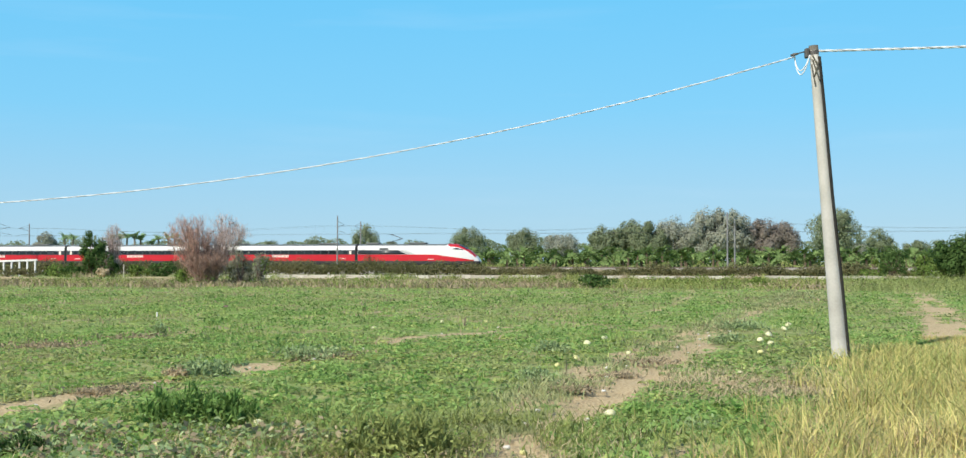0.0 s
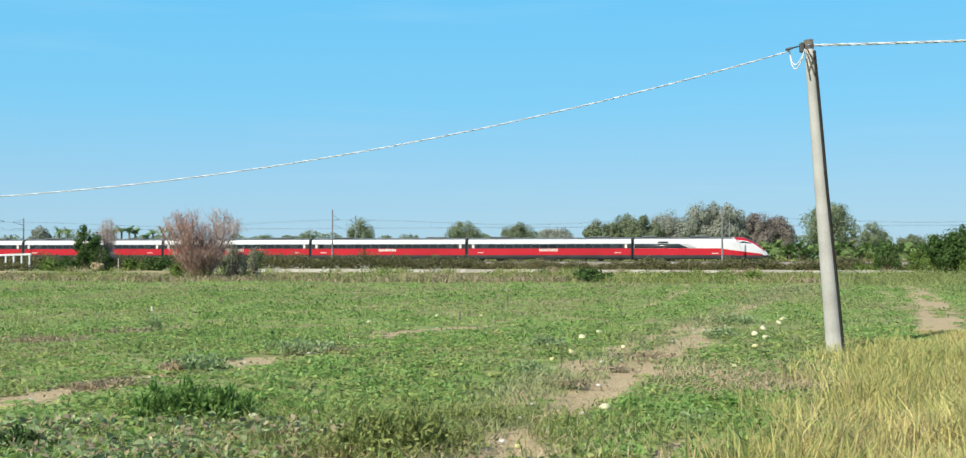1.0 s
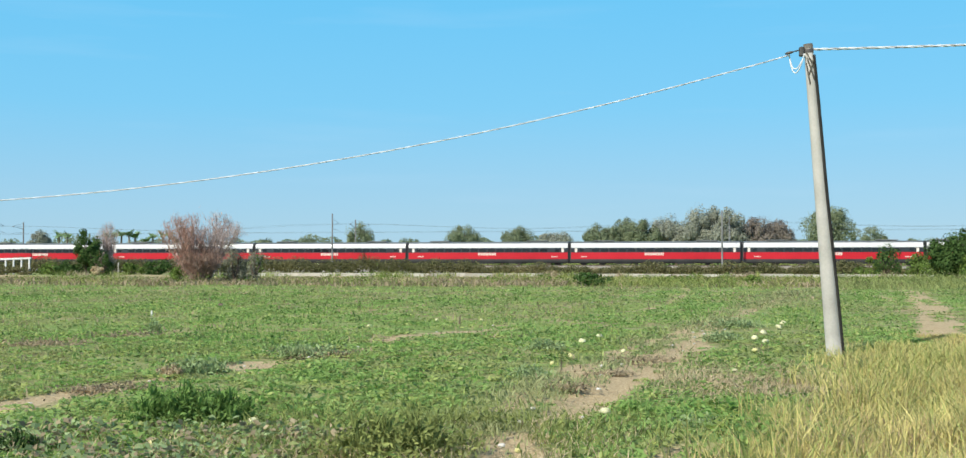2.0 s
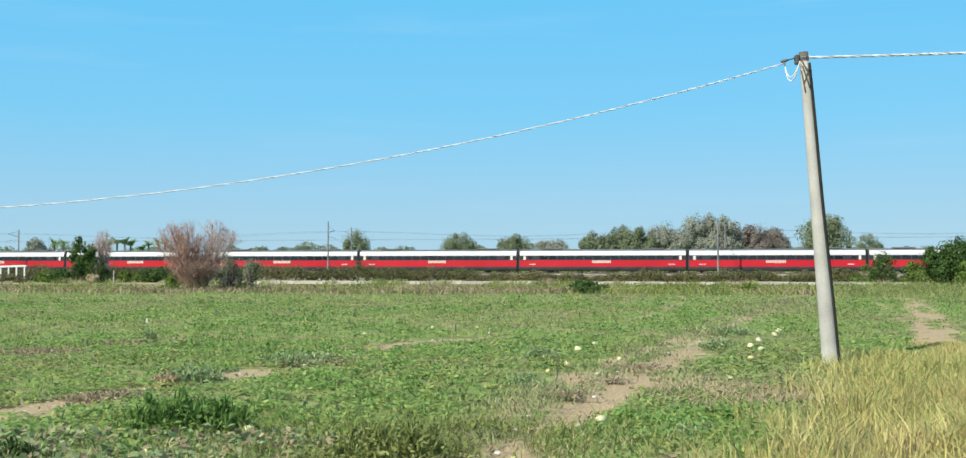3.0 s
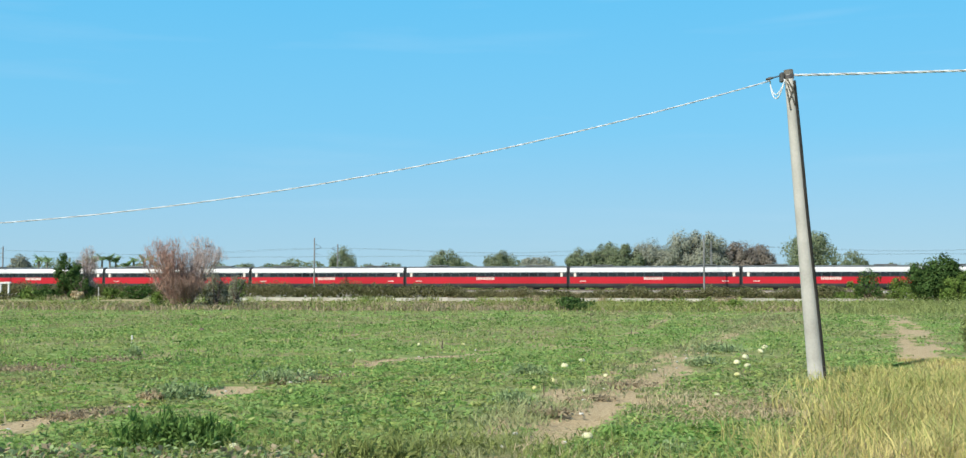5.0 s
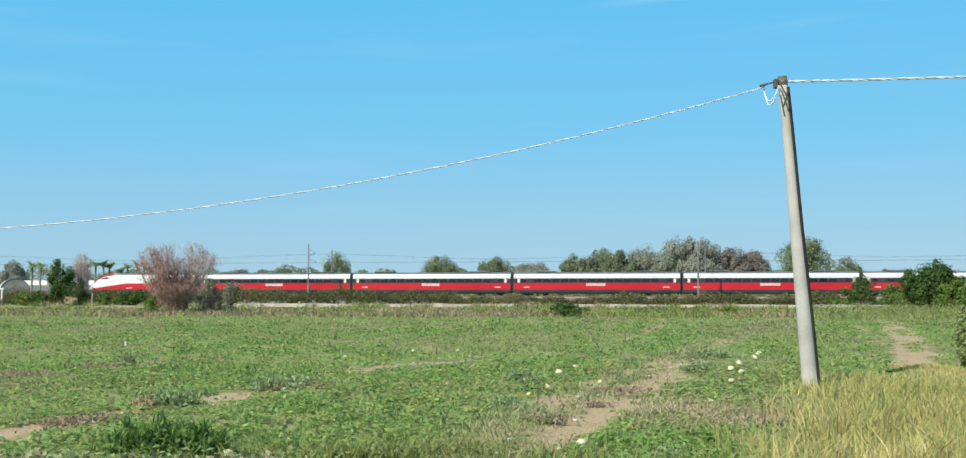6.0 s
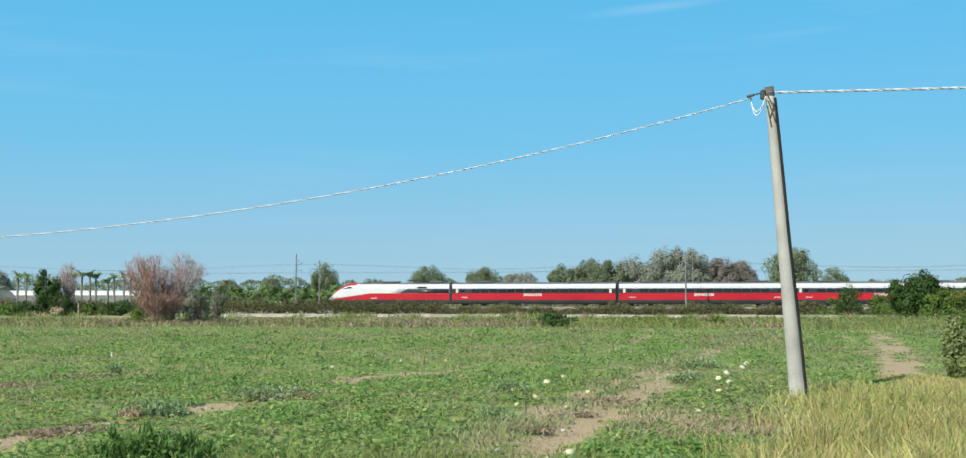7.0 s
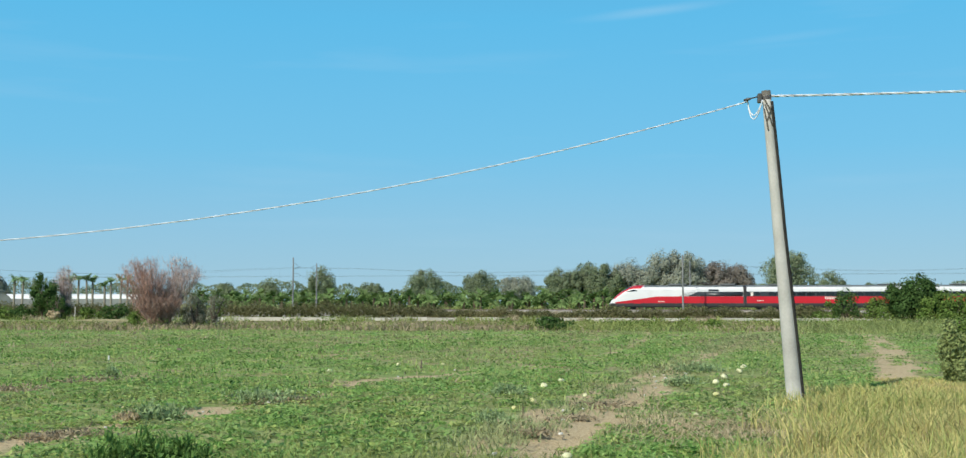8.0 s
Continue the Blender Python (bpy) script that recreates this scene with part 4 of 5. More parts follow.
def far_woods():
    r = np.random.default_rng(5)
    n = 42000
    x = r.uniform(-420, 470, n)
    top = 13.0 + 2.0 * np.sin(x * 0.045) + 1.8 * np.sin(x * 0.13 + 2) + 1.2 * np.sin(x * 0.41)
    pts = np.stack([x, r.uniform(-8, 8, n), np.sqrt(r.uniform(0, 1, n)) * top], 1)
    stuff("far_woods", leaves(pts, 0.62, r, 0.1, 0.7), HAZED_GREEN, "low hazy green treeline on the horizon", "trees", at=pose(0, 720, 0))


far_woods()

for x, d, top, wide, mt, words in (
    (-4.88, 420, 15.88, 19.5, HAZED_GREEN, "rounded green tree beyond the palm nursery"),
    (-42.38, 420, 15.88, 11.0, HAZED_GREEN, "small dark green tree behind the railway"),
    (14.54, 430, 15.07, 13.5, HAZED_GREEN, "grey-green tree beyond the palm nursery"),
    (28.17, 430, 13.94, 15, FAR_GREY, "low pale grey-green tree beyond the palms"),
    (36.10, 340, 13.39, 12.0, HAZED_GREEN, "dark green tree at the edge of a grove"),
    (43.00, 342, 15.09, 13.0, HAZED_GREEN, "dark green tree in a grove"),
    (47.57, 336, 15.21, 12.0, HAZED_GREEN, "broad green tree in a grove"),
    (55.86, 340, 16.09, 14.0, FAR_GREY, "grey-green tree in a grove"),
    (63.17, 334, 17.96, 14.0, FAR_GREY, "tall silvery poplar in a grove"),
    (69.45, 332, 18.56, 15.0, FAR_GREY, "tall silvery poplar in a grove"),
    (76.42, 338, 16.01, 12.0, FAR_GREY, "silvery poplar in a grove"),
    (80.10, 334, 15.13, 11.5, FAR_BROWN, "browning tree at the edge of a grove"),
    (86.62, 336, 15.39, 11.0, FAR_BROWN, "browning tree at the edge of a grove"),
    (40.54, 352, 13.06, 15.0, HAZED_GREEN, "dark green tree at the back of a grove"),
    (63.19, 356, 14.31, 14.0, HAZED_GREEN, "green tree at the back of a grove"),
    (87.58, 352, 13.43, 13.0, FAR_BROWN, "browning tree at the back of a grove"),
    (89.70, 300, 17.27, 14.5, HAZED_GREEN, "tall green tree standing alone behind the palms"),
    (141.77, 420, 14.99, 16.5, HAZED_GREEN, "round dark green tree far behind the railway"),
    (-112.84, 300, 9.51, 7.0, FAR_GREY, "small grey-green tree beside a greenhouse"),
    (160.37, 430, 10.53, 12.0, HAZED_GREEN, "low green tree far behind the railway"),
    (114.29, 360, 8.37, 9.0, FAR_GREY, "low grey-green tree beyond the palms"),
    (-24.76, 430, 10.99, 9.0, HAZED_GREEN, "low green tree far behind the railway"),
    (-63.38, 430, 10.76, 9.0, HAZED_GREEN, "low green tree far behind the railway"),
    (-78.14, 430, 10.30, 10.0, HAZED_GREEN, "low green tree far behind the railway"),
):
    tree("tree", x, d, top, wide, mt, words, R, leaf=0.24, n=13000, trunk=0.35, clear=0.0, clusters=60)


# ---- palms ----
def frond_mesh(name, length, droop, wide, material):
    """An arched palm frond: a rib with leaflets to both sides that hang a little."""
    t = np.linspace(0, 1, 12)
    rib = np.stack([length * (t - 0.12 * t**2), 0 * t, length * (0.45 * t - droop * t**2)], 1)
    bits = [tube(rib, np.linspace(0.03, 0.008, 12), 4)]
    v = []
    for k in range(1, 12):
        reach = wide * math.sin(math.pi * min(0.97, 0.18 + 0.8 * t[k])) ** 0.7
        for side in (-1, 1):
            a, b = rib[k - 1], rib[k]
            fwd = np.array([length * 0.12, side * reach, -0.25 * reach])
            v.append([a, b, b + fwd, b * 0.6 + a * 0.4 + fwd * 0.92])
    v = np.array(v).reshape(-1, 3)
    bits.append((v, np.arange(len(v)).reshape(-1, 4)))
    return mesh_of(name, *join(*bits), material)


FRONDS = [frond_mesh("frond", 1.45, 0.72, 0.36, PALMLEAF), frond_mesh("frond", 1.35, 1.0, 0.34, PALMLEAF), frond_mesh("frond", 1.0, 0.62, 0.34, PALM_PALE)]
TRUNKS = {}


def palm(x, y, height, crown, small, r, label, group):
    """A palm: a rough tapered trunk and a head of arched fronds."""
    ob = empty("palm_tree", pose(x, y, 0, r.uniform(-2, 2), r.uniform(-2, 2), r.uniform(0, 360)))
    if small not in TRUNKS:
        h = np.linspace(0, 1, 14)
        rad = (0.24 if small else 0.26) * (1 - 0.25 * h) * (1 + 0.12 * (np.arange(14) % 2))
        TRUNKS[small] = mesh_of("trunk", *tube(np.stack([0.06 * np.sin(h * 3), 0 * h, h], 1), rad, 8), PALMBARK_PALE if small else PALMBARK)
    part("trunk", TRUNKS[small], None, ob, at=Matrix.Diagonal((1, 1, height, 1)))
    n = 18 if small else 22
    for k in range(n):
        lift = (84 if small else 80) - (92 if small else 100) * ((k * 0.618) % 1.0)
        part("frond", FRONDS[2] if small else FRONDS[k % 2], None, ob, at=pose(0.03, 0, height - 0.05) @ pose(0, 0, 0, 0, -lift * (0.7 if small else 0.85) + r.uniform(-8, 8), k * 137.5 + r.uniform(-12, 12)) @ Matrix.Scale(crown * r.uniform(0.85, 1.15), 4))
    return tagged(ob, label, "palm tree", group)


r_palm = np.random.default_rng(31)
for row, (d, step, x0, x1) in enumerate(((208, 2.7, -44, 73), (217, 2.7, -46, 76), (227, 2.9, -48, 80))):
    x = x0
    while x < x1:
        y = d - 0.2145 * x + r_palm.uniform(-1, 1)
        if not (-8 < x < -3 and row == 0):
            palm(x, y, r_palm.uniform(1.7, 2.5) + 0.75 * row, r_palm.uniform(1.0, 1.3), False, r_palm, "bushy young palm in a nursery row", "nursery palms")
        x += step * r_palm.uniform(0.75, 1.3)
r_low = np.random.default_rng(41)
front_x = r_low.uniform(-46, 90, 7000)
front = np.stack([front_x, 203 - 0.2145 * front_x + r_low.uniform(-1.5, 1.5, 7000), np.sqrt(r_low.uniform(0, 1, 7000)) * (1.1 + 0.5 * np.sin(front_x * 0.9) + 0.4 * np.sin(front_x * 2.3))], 1)
stuff("nursery_grass", leaves(front, 0.2, r_low, 0.1, 0.5), VERGE, "pale rough grass and low shrubs before nursery palms", "undergrowth")
# added leaf mass, coloured dark so the gaps between palms look shaded
low_n = 22000
low_x = r_low.uniform(-52, 120, low_n)
low_pts = np.stack([low_x, 236 - 0.2145 * low_x + r_low.uniform(-3, 3, low_n), np.sqrt(r_low.uniform(0, 1, low_n)) * (3.5 + 0.4 * np.sin(low_x * 0.7) + 0.4 * np.sin(low_x * 1.9))], 1)
stuff("nursery_undergrowth", leaves(low_pts, 0.3, r_low, 0.1, 0.6), DARKLEAF, "dense dark undergrowth standing in for shade between nursery palms", "undergrowth")
for k, (x, y) in enumerate(((-86.9, 242), (-84.9, 241), (-77.1, 242), (-74.9, 240), (-73.0, 239), (-71.0, 238), (-70.5, 240), (-67.5, 238), (-65.5, 236), (-63.7, 236), (-63.4, 240), (-62.6, 241))):
    palm(x, y, r_palm.uniform(6.3, 7.0) - (0.9 if k in (7, 11) else 0), r_palm.uniform(1.4, 1.75), True, r_palm, "tall thin palm with a small green head", "tall palms")


def greenhouse(x, y, bays, width, length, wall, rise, turn, label):
    """A row of film tunnels with arched roofs, side film and end frames."""
    ob = empty("greenhouse", pose(x, y, 0, 0, 0, turn))
    a = np.linspace(0, np.pi, 13)
    for k in range(bays):
        cx = k * width
        ring = np.stack([cx - np.cos(a) * width / 2, 0 * a, wall + np.sin(a) * rise], 1)
        v = np.concatenate([ring, ring + [0, length, 0]])
        f = [[q, q + 1, 14 + q, 13 + q] for q in range(12)]
        roof = part("roof_film", (v, f), PLASTIC, ob, "white film roof", smooth=True)
        part("gable_arch", tube(ring, 0.06, 6), STEEL, ob)
        ends = [[q, q + 1, 12 - q - 1, 12 - q] for q in range(6)]
        part("gable_film", (ring + [0, 0.1, 0], ends), PLASTIC if k % 2 else NETTING, ob)
        part("post", boxes((cx - width / 2 - 0.08, cx - width / 2 + 0.08, -0.08, 0.08, 0, wall)), STEEL, ob)
        part("front_film", boxes((cx - width / 2 + 0.1, cx + width / 2 - 0.1, 0.02, 0.06, 0.0, wall * 0.98)), NETTING, ob)
    part("side_film", boxes(((bays - 0.5) * width - 0.04, (bays - 0.5) * width, 0, length, 0, wall)), NETTING, ob)
    return tagged(ob, label, "greenhouse")


greenhouse(-106.62, 290, 2, 7.0, 36, 3.1, 1.15, -90, "row of white film greenhouses behind tall palms")
greenhouse(-97.71, 262, 1, 6.5, 20, 1.4, 3.1, 22, "single white film tunnel with a dark open end")

# ---- trees and bushes before the line ----
R2 = np.random.default_rng(77)


def bare_tree(name, x, y, height, spread, material, label, r, stems=11, twigs=5200, lean=0.0):
    """A dry multi-stemmed tamarisk-like tree: fanned stems, branches and a haze of fine twigs."""
    ob = empty(name, pose(x, y, 0))
    wood, tw = [], []
    for k in range(stems):
        a = k * 2.4 + r.uniform(-0.4, 0.4)
        out = spread / 2 * math.sqrt((k + 0.5) / stems) * r.uniform(0.8, 0.98)
        h = height * (1 - 0.30 * (out / (spread / 2)) ** 2) * r.uniform(0.88, 1.0)
        end = np.array([out * math.cos(a) + lean, out * math.sin(a), h])
        mid = end * [0.42, 0.42, 0.45] + r.normal(size=3) * 0.12
        path = np.array([[0.1 * math.cos(a), 0.1 * math.sin(a), -0.05], mid * [0.4, 0.4, 0.45], mid, (mid + end) / 2 + r.normal(size=3) * 0.1, end])
        wood.append(tube(path, np.array([0.09, 0.07, 0.05, 0.03, 0.008]), 6))
        for q in range(9):
            t = r.uniform(0.25, 0.95)
            i = int(t * 4)
            p = path[i] + (path[i + 1] - path[i]) * (t * 4 - i)
            e = p + np.array([r.normal() * 0.5, r.normal() * 0.5, r.uniform(0.3, 1.1)]).clip(-0.9, 1.1) * (spread * 0.16)
            wood.append(tube([p, (p + e) / 2 + r.normal(size=3) * 0.05, e], [0.025, 0.016, 0.005], 4))
            m = twigs // (stems * 18)
            tw.append(p + (e - p) * r.uniform(0.1, 1.1, m)[:, None] + r.normal(size=(m, 3)) * [0.2, 0.2, 0.15])
        m = twigs // (stems * 2)
        t = r.uniform(0.2, 0.97, m) * 4
        i = t.astype(int)
        tw.append(path[i] + (path[i + 1] - path[i]) * (t - i)[:, None] + r.normal(size=(m, 3)) * [0.26, 0.26, 0.2])
    part("branchwork", join(*wood), TWIGBARK, ob, "grey-brown stems", kind="stuff")
    pts = np.concatenate(tw)
    pts = pts[pts[:, 2] > 0.15]
    part("twig_haze", blades(pts, 0.30, 0.010, 0.8, r), material, ob, kind="stuff")
    return tagged(ob, label, "tree")


bare_tree("dry_tree", -22.96, 94.5, 5.84, 4.4, RUST, "dried rusty-brown multi-stemmed tree at the field edge", R2, stems=24, twigs=9500, lean=-0.95)
bare_tree("dry_tree", -22.21, 96, 5.80, 4.4, PINKGREY, "bare pinkish-grey tree with fine twigs", R2, stems=18, twigs=8500, lean=1.25)
bare_tree("dry_tree", -22.25, 94, 2.5, 4.2, DARKRUST, "dense low rusty-brown dry bush at the field edge", R2, stems=26, twigs=8000)
shrub("shrub", -19.66, 94.5, 3.3, 2.7, DULL, "thin dull grey-green shrub beside a dry tree", R2, 0.07, 1900)
shrub("shrub", -18.27, 95.0, 3.5, 2.4, DULL, "thin dull grey-green shrub beside a dry tree", R2, 0.07, 1300)
shrub("shrub", -20.09, 98, 1.9, 3.2, HEDGE, "dark green shrub beside a dry tree", R2, 0.11, 1000)
shrub("shrub", -24.9, 97, 1.7, 1.8, BUSH, "low dark green shrub at the foot of a dry tree", R2, 0.10, 800)
shrub("shrub", -28.45, 150, 2.9, 3.2, BUSH, "dark green shrub behind a dry tree", R2, 0.15, 900)
tree("tree", -50.24, 150, 6.50, 4.2, DARKLEAF, "narrow dark green tree with a pointed crown", R2, leaf=0.12, n=5000, trunk=0.14, clear=0.02)
shrub("shrub", -47.3, 147.6, 3.3, 3.0, DARKLEAF, "dark green shrub below a bare tree", R2, 0.13, 1100)
for x in (-63.4, -60.2, -57.6):
    shrub("bush", x, 148.2, 1.15, 3.6, HEDGE, "low brownish bush before a white railing", R2, 0.12, 800)
bare_tree("dry_tree", -48.1, 152, 7.0, 3.6, PINKGREY, "bare brownish tree beside a dark green one", R2, stems=15, twigs=7000)
shrub("shrub", -48.64, 148.5, 3.3, 2.8, DARKLEAF, "dark green shrub at the foot of a narrow tree", R2, 0.13, 1100)
shrub("dry_shrub", -47.38, 149, 3.4, 2.6, FAR_BROWN, "dull brown shrub below a bare tree", R2, 0.14, 900)
for x, d, h, w, mt, words in ((-55.6, 152, 1.75, 5.0, BUSH, "low dark green bush beside a railing"), (-52.6, 150, 1.8, 4.0, DARKLEAF, "low dark green bush beside the line"),
                               (-44.1, 150, 1.9, 4.2, BUSH, "low dull-green bush in the hedgerow"), (-40.6, 149, 2.3, 4.4, DARKLEAF, "rounded dark green bush in the hedgerow"),
                               (-47.5, 146, 1.2, 2.0, TAN, "heap of straw-coloured dry grass")):
    shrub("bush", x, d, h, w, mt, words, R2, 0.15, 1100)
tree("tree", 46.03, 112, 5.35, 5.3, DARKLEAF, "dense dark green tree at the field edge", R2, leaf=0.12, n=13000, trunk=0.16, clear=-0.2, clusters=70)
shrub("bush", 46.55, 108, 3.3, 4.6, BUSH, "dense green bush at the field edge", R2, 0.15, 2600)
shrub("bush", 47.03, 104, 3.9, 5.0, BUSH, "tall green bush at the field edge", R2, 0.15, 2600)
shrub("bush", 44.2, 126, 3.9, 4.0, DARKLEAF, "loose dark green bush before the railway", R2, 0.13, 1500)
shrub("bush", 46.14, 122, 3.0, 3.4, BUSH, "dark green bush before the railway", R2, 0.13, 1300)
shrub("bush", 43.00, 128, 2.4, 3.4, BUSH, "green bush before the railway", R2, 0.13, 1000)
shrub("bush", 46.50, 118, 2.6, 3.4, BUSH, "green bush before the railway", R2, 0.13, 1300)
shrub("bush", 42.05, 134, 2.2, 2.8, HEDGE, "brown-green bush before the railway", R2, 0.13, 800)
shrub("bush", 8.2, 84, 1.05, 3.6, DARKLEAF, "dark green bush in the weedy field margin", R2, 0.12, 1000)
shrub("bush", 21.77, 92, 0.75, 1.8, BUSH, "small dark bush in the weedy field margin", R2, 0.12, 500)
shrub("bush", 12.48, 28.0, 1.85, 1.15, OLIVE, "leafy green bush beside the dirt track", R2, 0.045, 5200)
shrub("bush", 13.13, 28.6, 1.7, 1.5, BUSH, "leafy green bush beside the dirt track", R2, 0.045, 4200)


# ---- field margin ----
def margin():
    r = np.random.default_rng(9)
    far = lambda y: np.clip((134 - y) / 36, 0.14, 1.0)
    edge = lambda x: 81.0 - 0.14 * x + 1.2 * np.sin(x * 0.31) + 0.8 * np.sin(x * 0.9)
    n = 30000
    y = r.uniform(76, 131, n)
    x = r.uniform(-0.52, 0.56, n) * y
    ok = (y > edge(x)) & ((x > 6 + 5 * np.sin(y * 0.3)) | (r.uniform(0, 1, n) < 0.35))
    x, y = x[ok], y[ok]
    hi = 0.34 + 0.22 * np.sin(x * 0.35 + y * 0.2) + 0.25 * np.sin(x * 1.1 + np.sin(x * 0.4)) * np.sin(y * 0.3)
    stuff("verge_weeds", blades(np.stack([x, y, 0 * x], 1), (np.abs(hi) * 0.7 + 0.06) * far(y), 0.03, 1.3, r), VERGE, "yellow-green weeds along the far edge of the field", "weeds")
    n = 30000
    y = r.uniform(79, 131, n)
    x = r.uniform(-0.52, 0.56, n) * y
    dry = np.where(x < 7, 0.75, 0.12) + np.clip((edge(x) + 5 - y) / 6, 0, 0.6) + 0.5 * np.sin(x * 0.27 + 1.1)
    ok = (y > edge(x)) & (dry > r.uniform(0, 1, n))
    x, y = x[ok], y[ok]
    stuff("dry_verge_weeds", blades(np.stack([x, y, 0 * x], 1), 0.36 * far(y), 0.038, 1.3, r), DEAD, "dry brown weeds along the far edge of the field", "weeds")
    n = 9000
    s, w = r.uniform(-78, 70, n), r.uniform(-4.5, -0.6, n)
    patch = np.sin(s * 0.33 + 1) + 0.8 * np.sin(s * 0.95) + 0.5 * np.sin(s * 2.3) + np.interp(s, [2, 10, 30, 36], [0, 0.7, 0.7, 0])
    ok = patch > r.uniform(-0.2, 1.6, n)
    feet = np.stack([s, w, 0 * s], 1)[ok]
    for name, pick, mt, label in (("channel_weeds", s[ok] % 7 < 4.4, VERGE, "olive weeds half hiding a concrete channel"), ("dry_channel_weeds", s[ok] % 7 >= 4.4, DEAD, "brown dry weeds half hiding a concrete channel")):
        stuff(name, blades(feet[pick], 0.42 + 0.12 * np.clip(patch[ok][pick], -1, 2), 0.035, 0.9, r), mt, label, "weeds", at=TRACK @ pose(0, CHANNEL, 0))
    n = 36000
    y = r.uniform(76, 131, n)
    x = r.uniform(-0.52, 0.56, n) * y
    ok = (y > edge(x)) & ((x > 7) | (r.uniform(0, 1, n) < 0.4))
    x, y = x[ok], y[ok]
    up = 0.24 + 0.16 * np.sin(x * 0.5 + 1.5 * np.sin(y * 0.2)) + 0.14 * np.sin(x * 1.4 + y * 0.5)
    stuff("leafy_verge", leaves(np.stack([x, y, r.uniform(0.02, 1, len(x)) * np.abs(up + 0.12) * far(y)], 1), 0.065, r, 0.15, 0.5), VERGE, "leafy olive weeds along the far edge of the field", "weeds")
    n = 18000
    y = r.uniform(82, 112, n)
    x = r.uniform(-0.52, 0.55, n) * y
    lump = np.sin(x * 0.43 + 2) * np.sin(x * 0.91) + 0.6 * np.sin(x * 1.9) * np.sin(y * 0.4)
    ok = (lump > 0.2) & (y > edge(x) + 3)
    pts = np.stack([x, y, np.abs(r.normal(0.44, 0.24, n)) * (0.6 + 0.5 * lump) * far(y)], 1)[ok]
    stuff("margin_bushes", leaves(pts, 0.08, r, 0.1, 0.5), BUSH, "low dark green clumps in the field margin", "weeds")
    n = 14000
    y = r.uniform(72, 103, n)
    x = (0.295 + r.uniform(0, 0.26, n)) * y
    pts = np.stack([x, y, np.abs(r.normal(0.35, 0.28, n)) * (0.5 + 0.5 * np.clip((y - 72) / 20, 0, 1))], 1)
    stuff("tall_weeds", join(leaves(pts, 0.06, r, 0.1, 0.4), blades(pts[:5000] * [1, 1, 0], 0.3 + 0.4 * np.abs(np.sin(pts[:5000, 0] * 1.3) * np.sin(pts[:5000, 1] * 0.7)), 0.024, 0.9, r)), OLIVE, "tall leafy green weeds beside the dirt track", "weeds")


margin()


# ---- field plants ----
def scatter(n, y0, y1, r):
    y = np.sqrt(r.uniform(y0**2, y1**2, n))
    return r.uniform(-0.50, 0.55, n) * y + r.uniform(-1, 1, n), y


def dry_corner(x, y):
    """1 where tall dry grass grows beside the track and round the pole."""
    edge = 2.4 + (y - 11.2) * 0.38 + 0.35 * np.sin(y * 1.7)
    return np.clip((x - edge) / 1.5 + 0.1, 0, 1) * np.clip((np.where(x > 10.5, 30.5, 26.0) - y) / 2, 0, 1)


def drift(x, y):
    """Broad uneven drifts of thicker and thinner growth, drawn out along the beds; -1 to 1."""
    u, v = x - 0.335 * y, y + 0.335 * x
    return 0.5 * np.sin(u * 0.55 + 1.2 * np.sin(v * 0.11)) + 0.5 * np.sin(v * 0.19 + 1.6 * np.sin(u * 0.33) + 0.8)


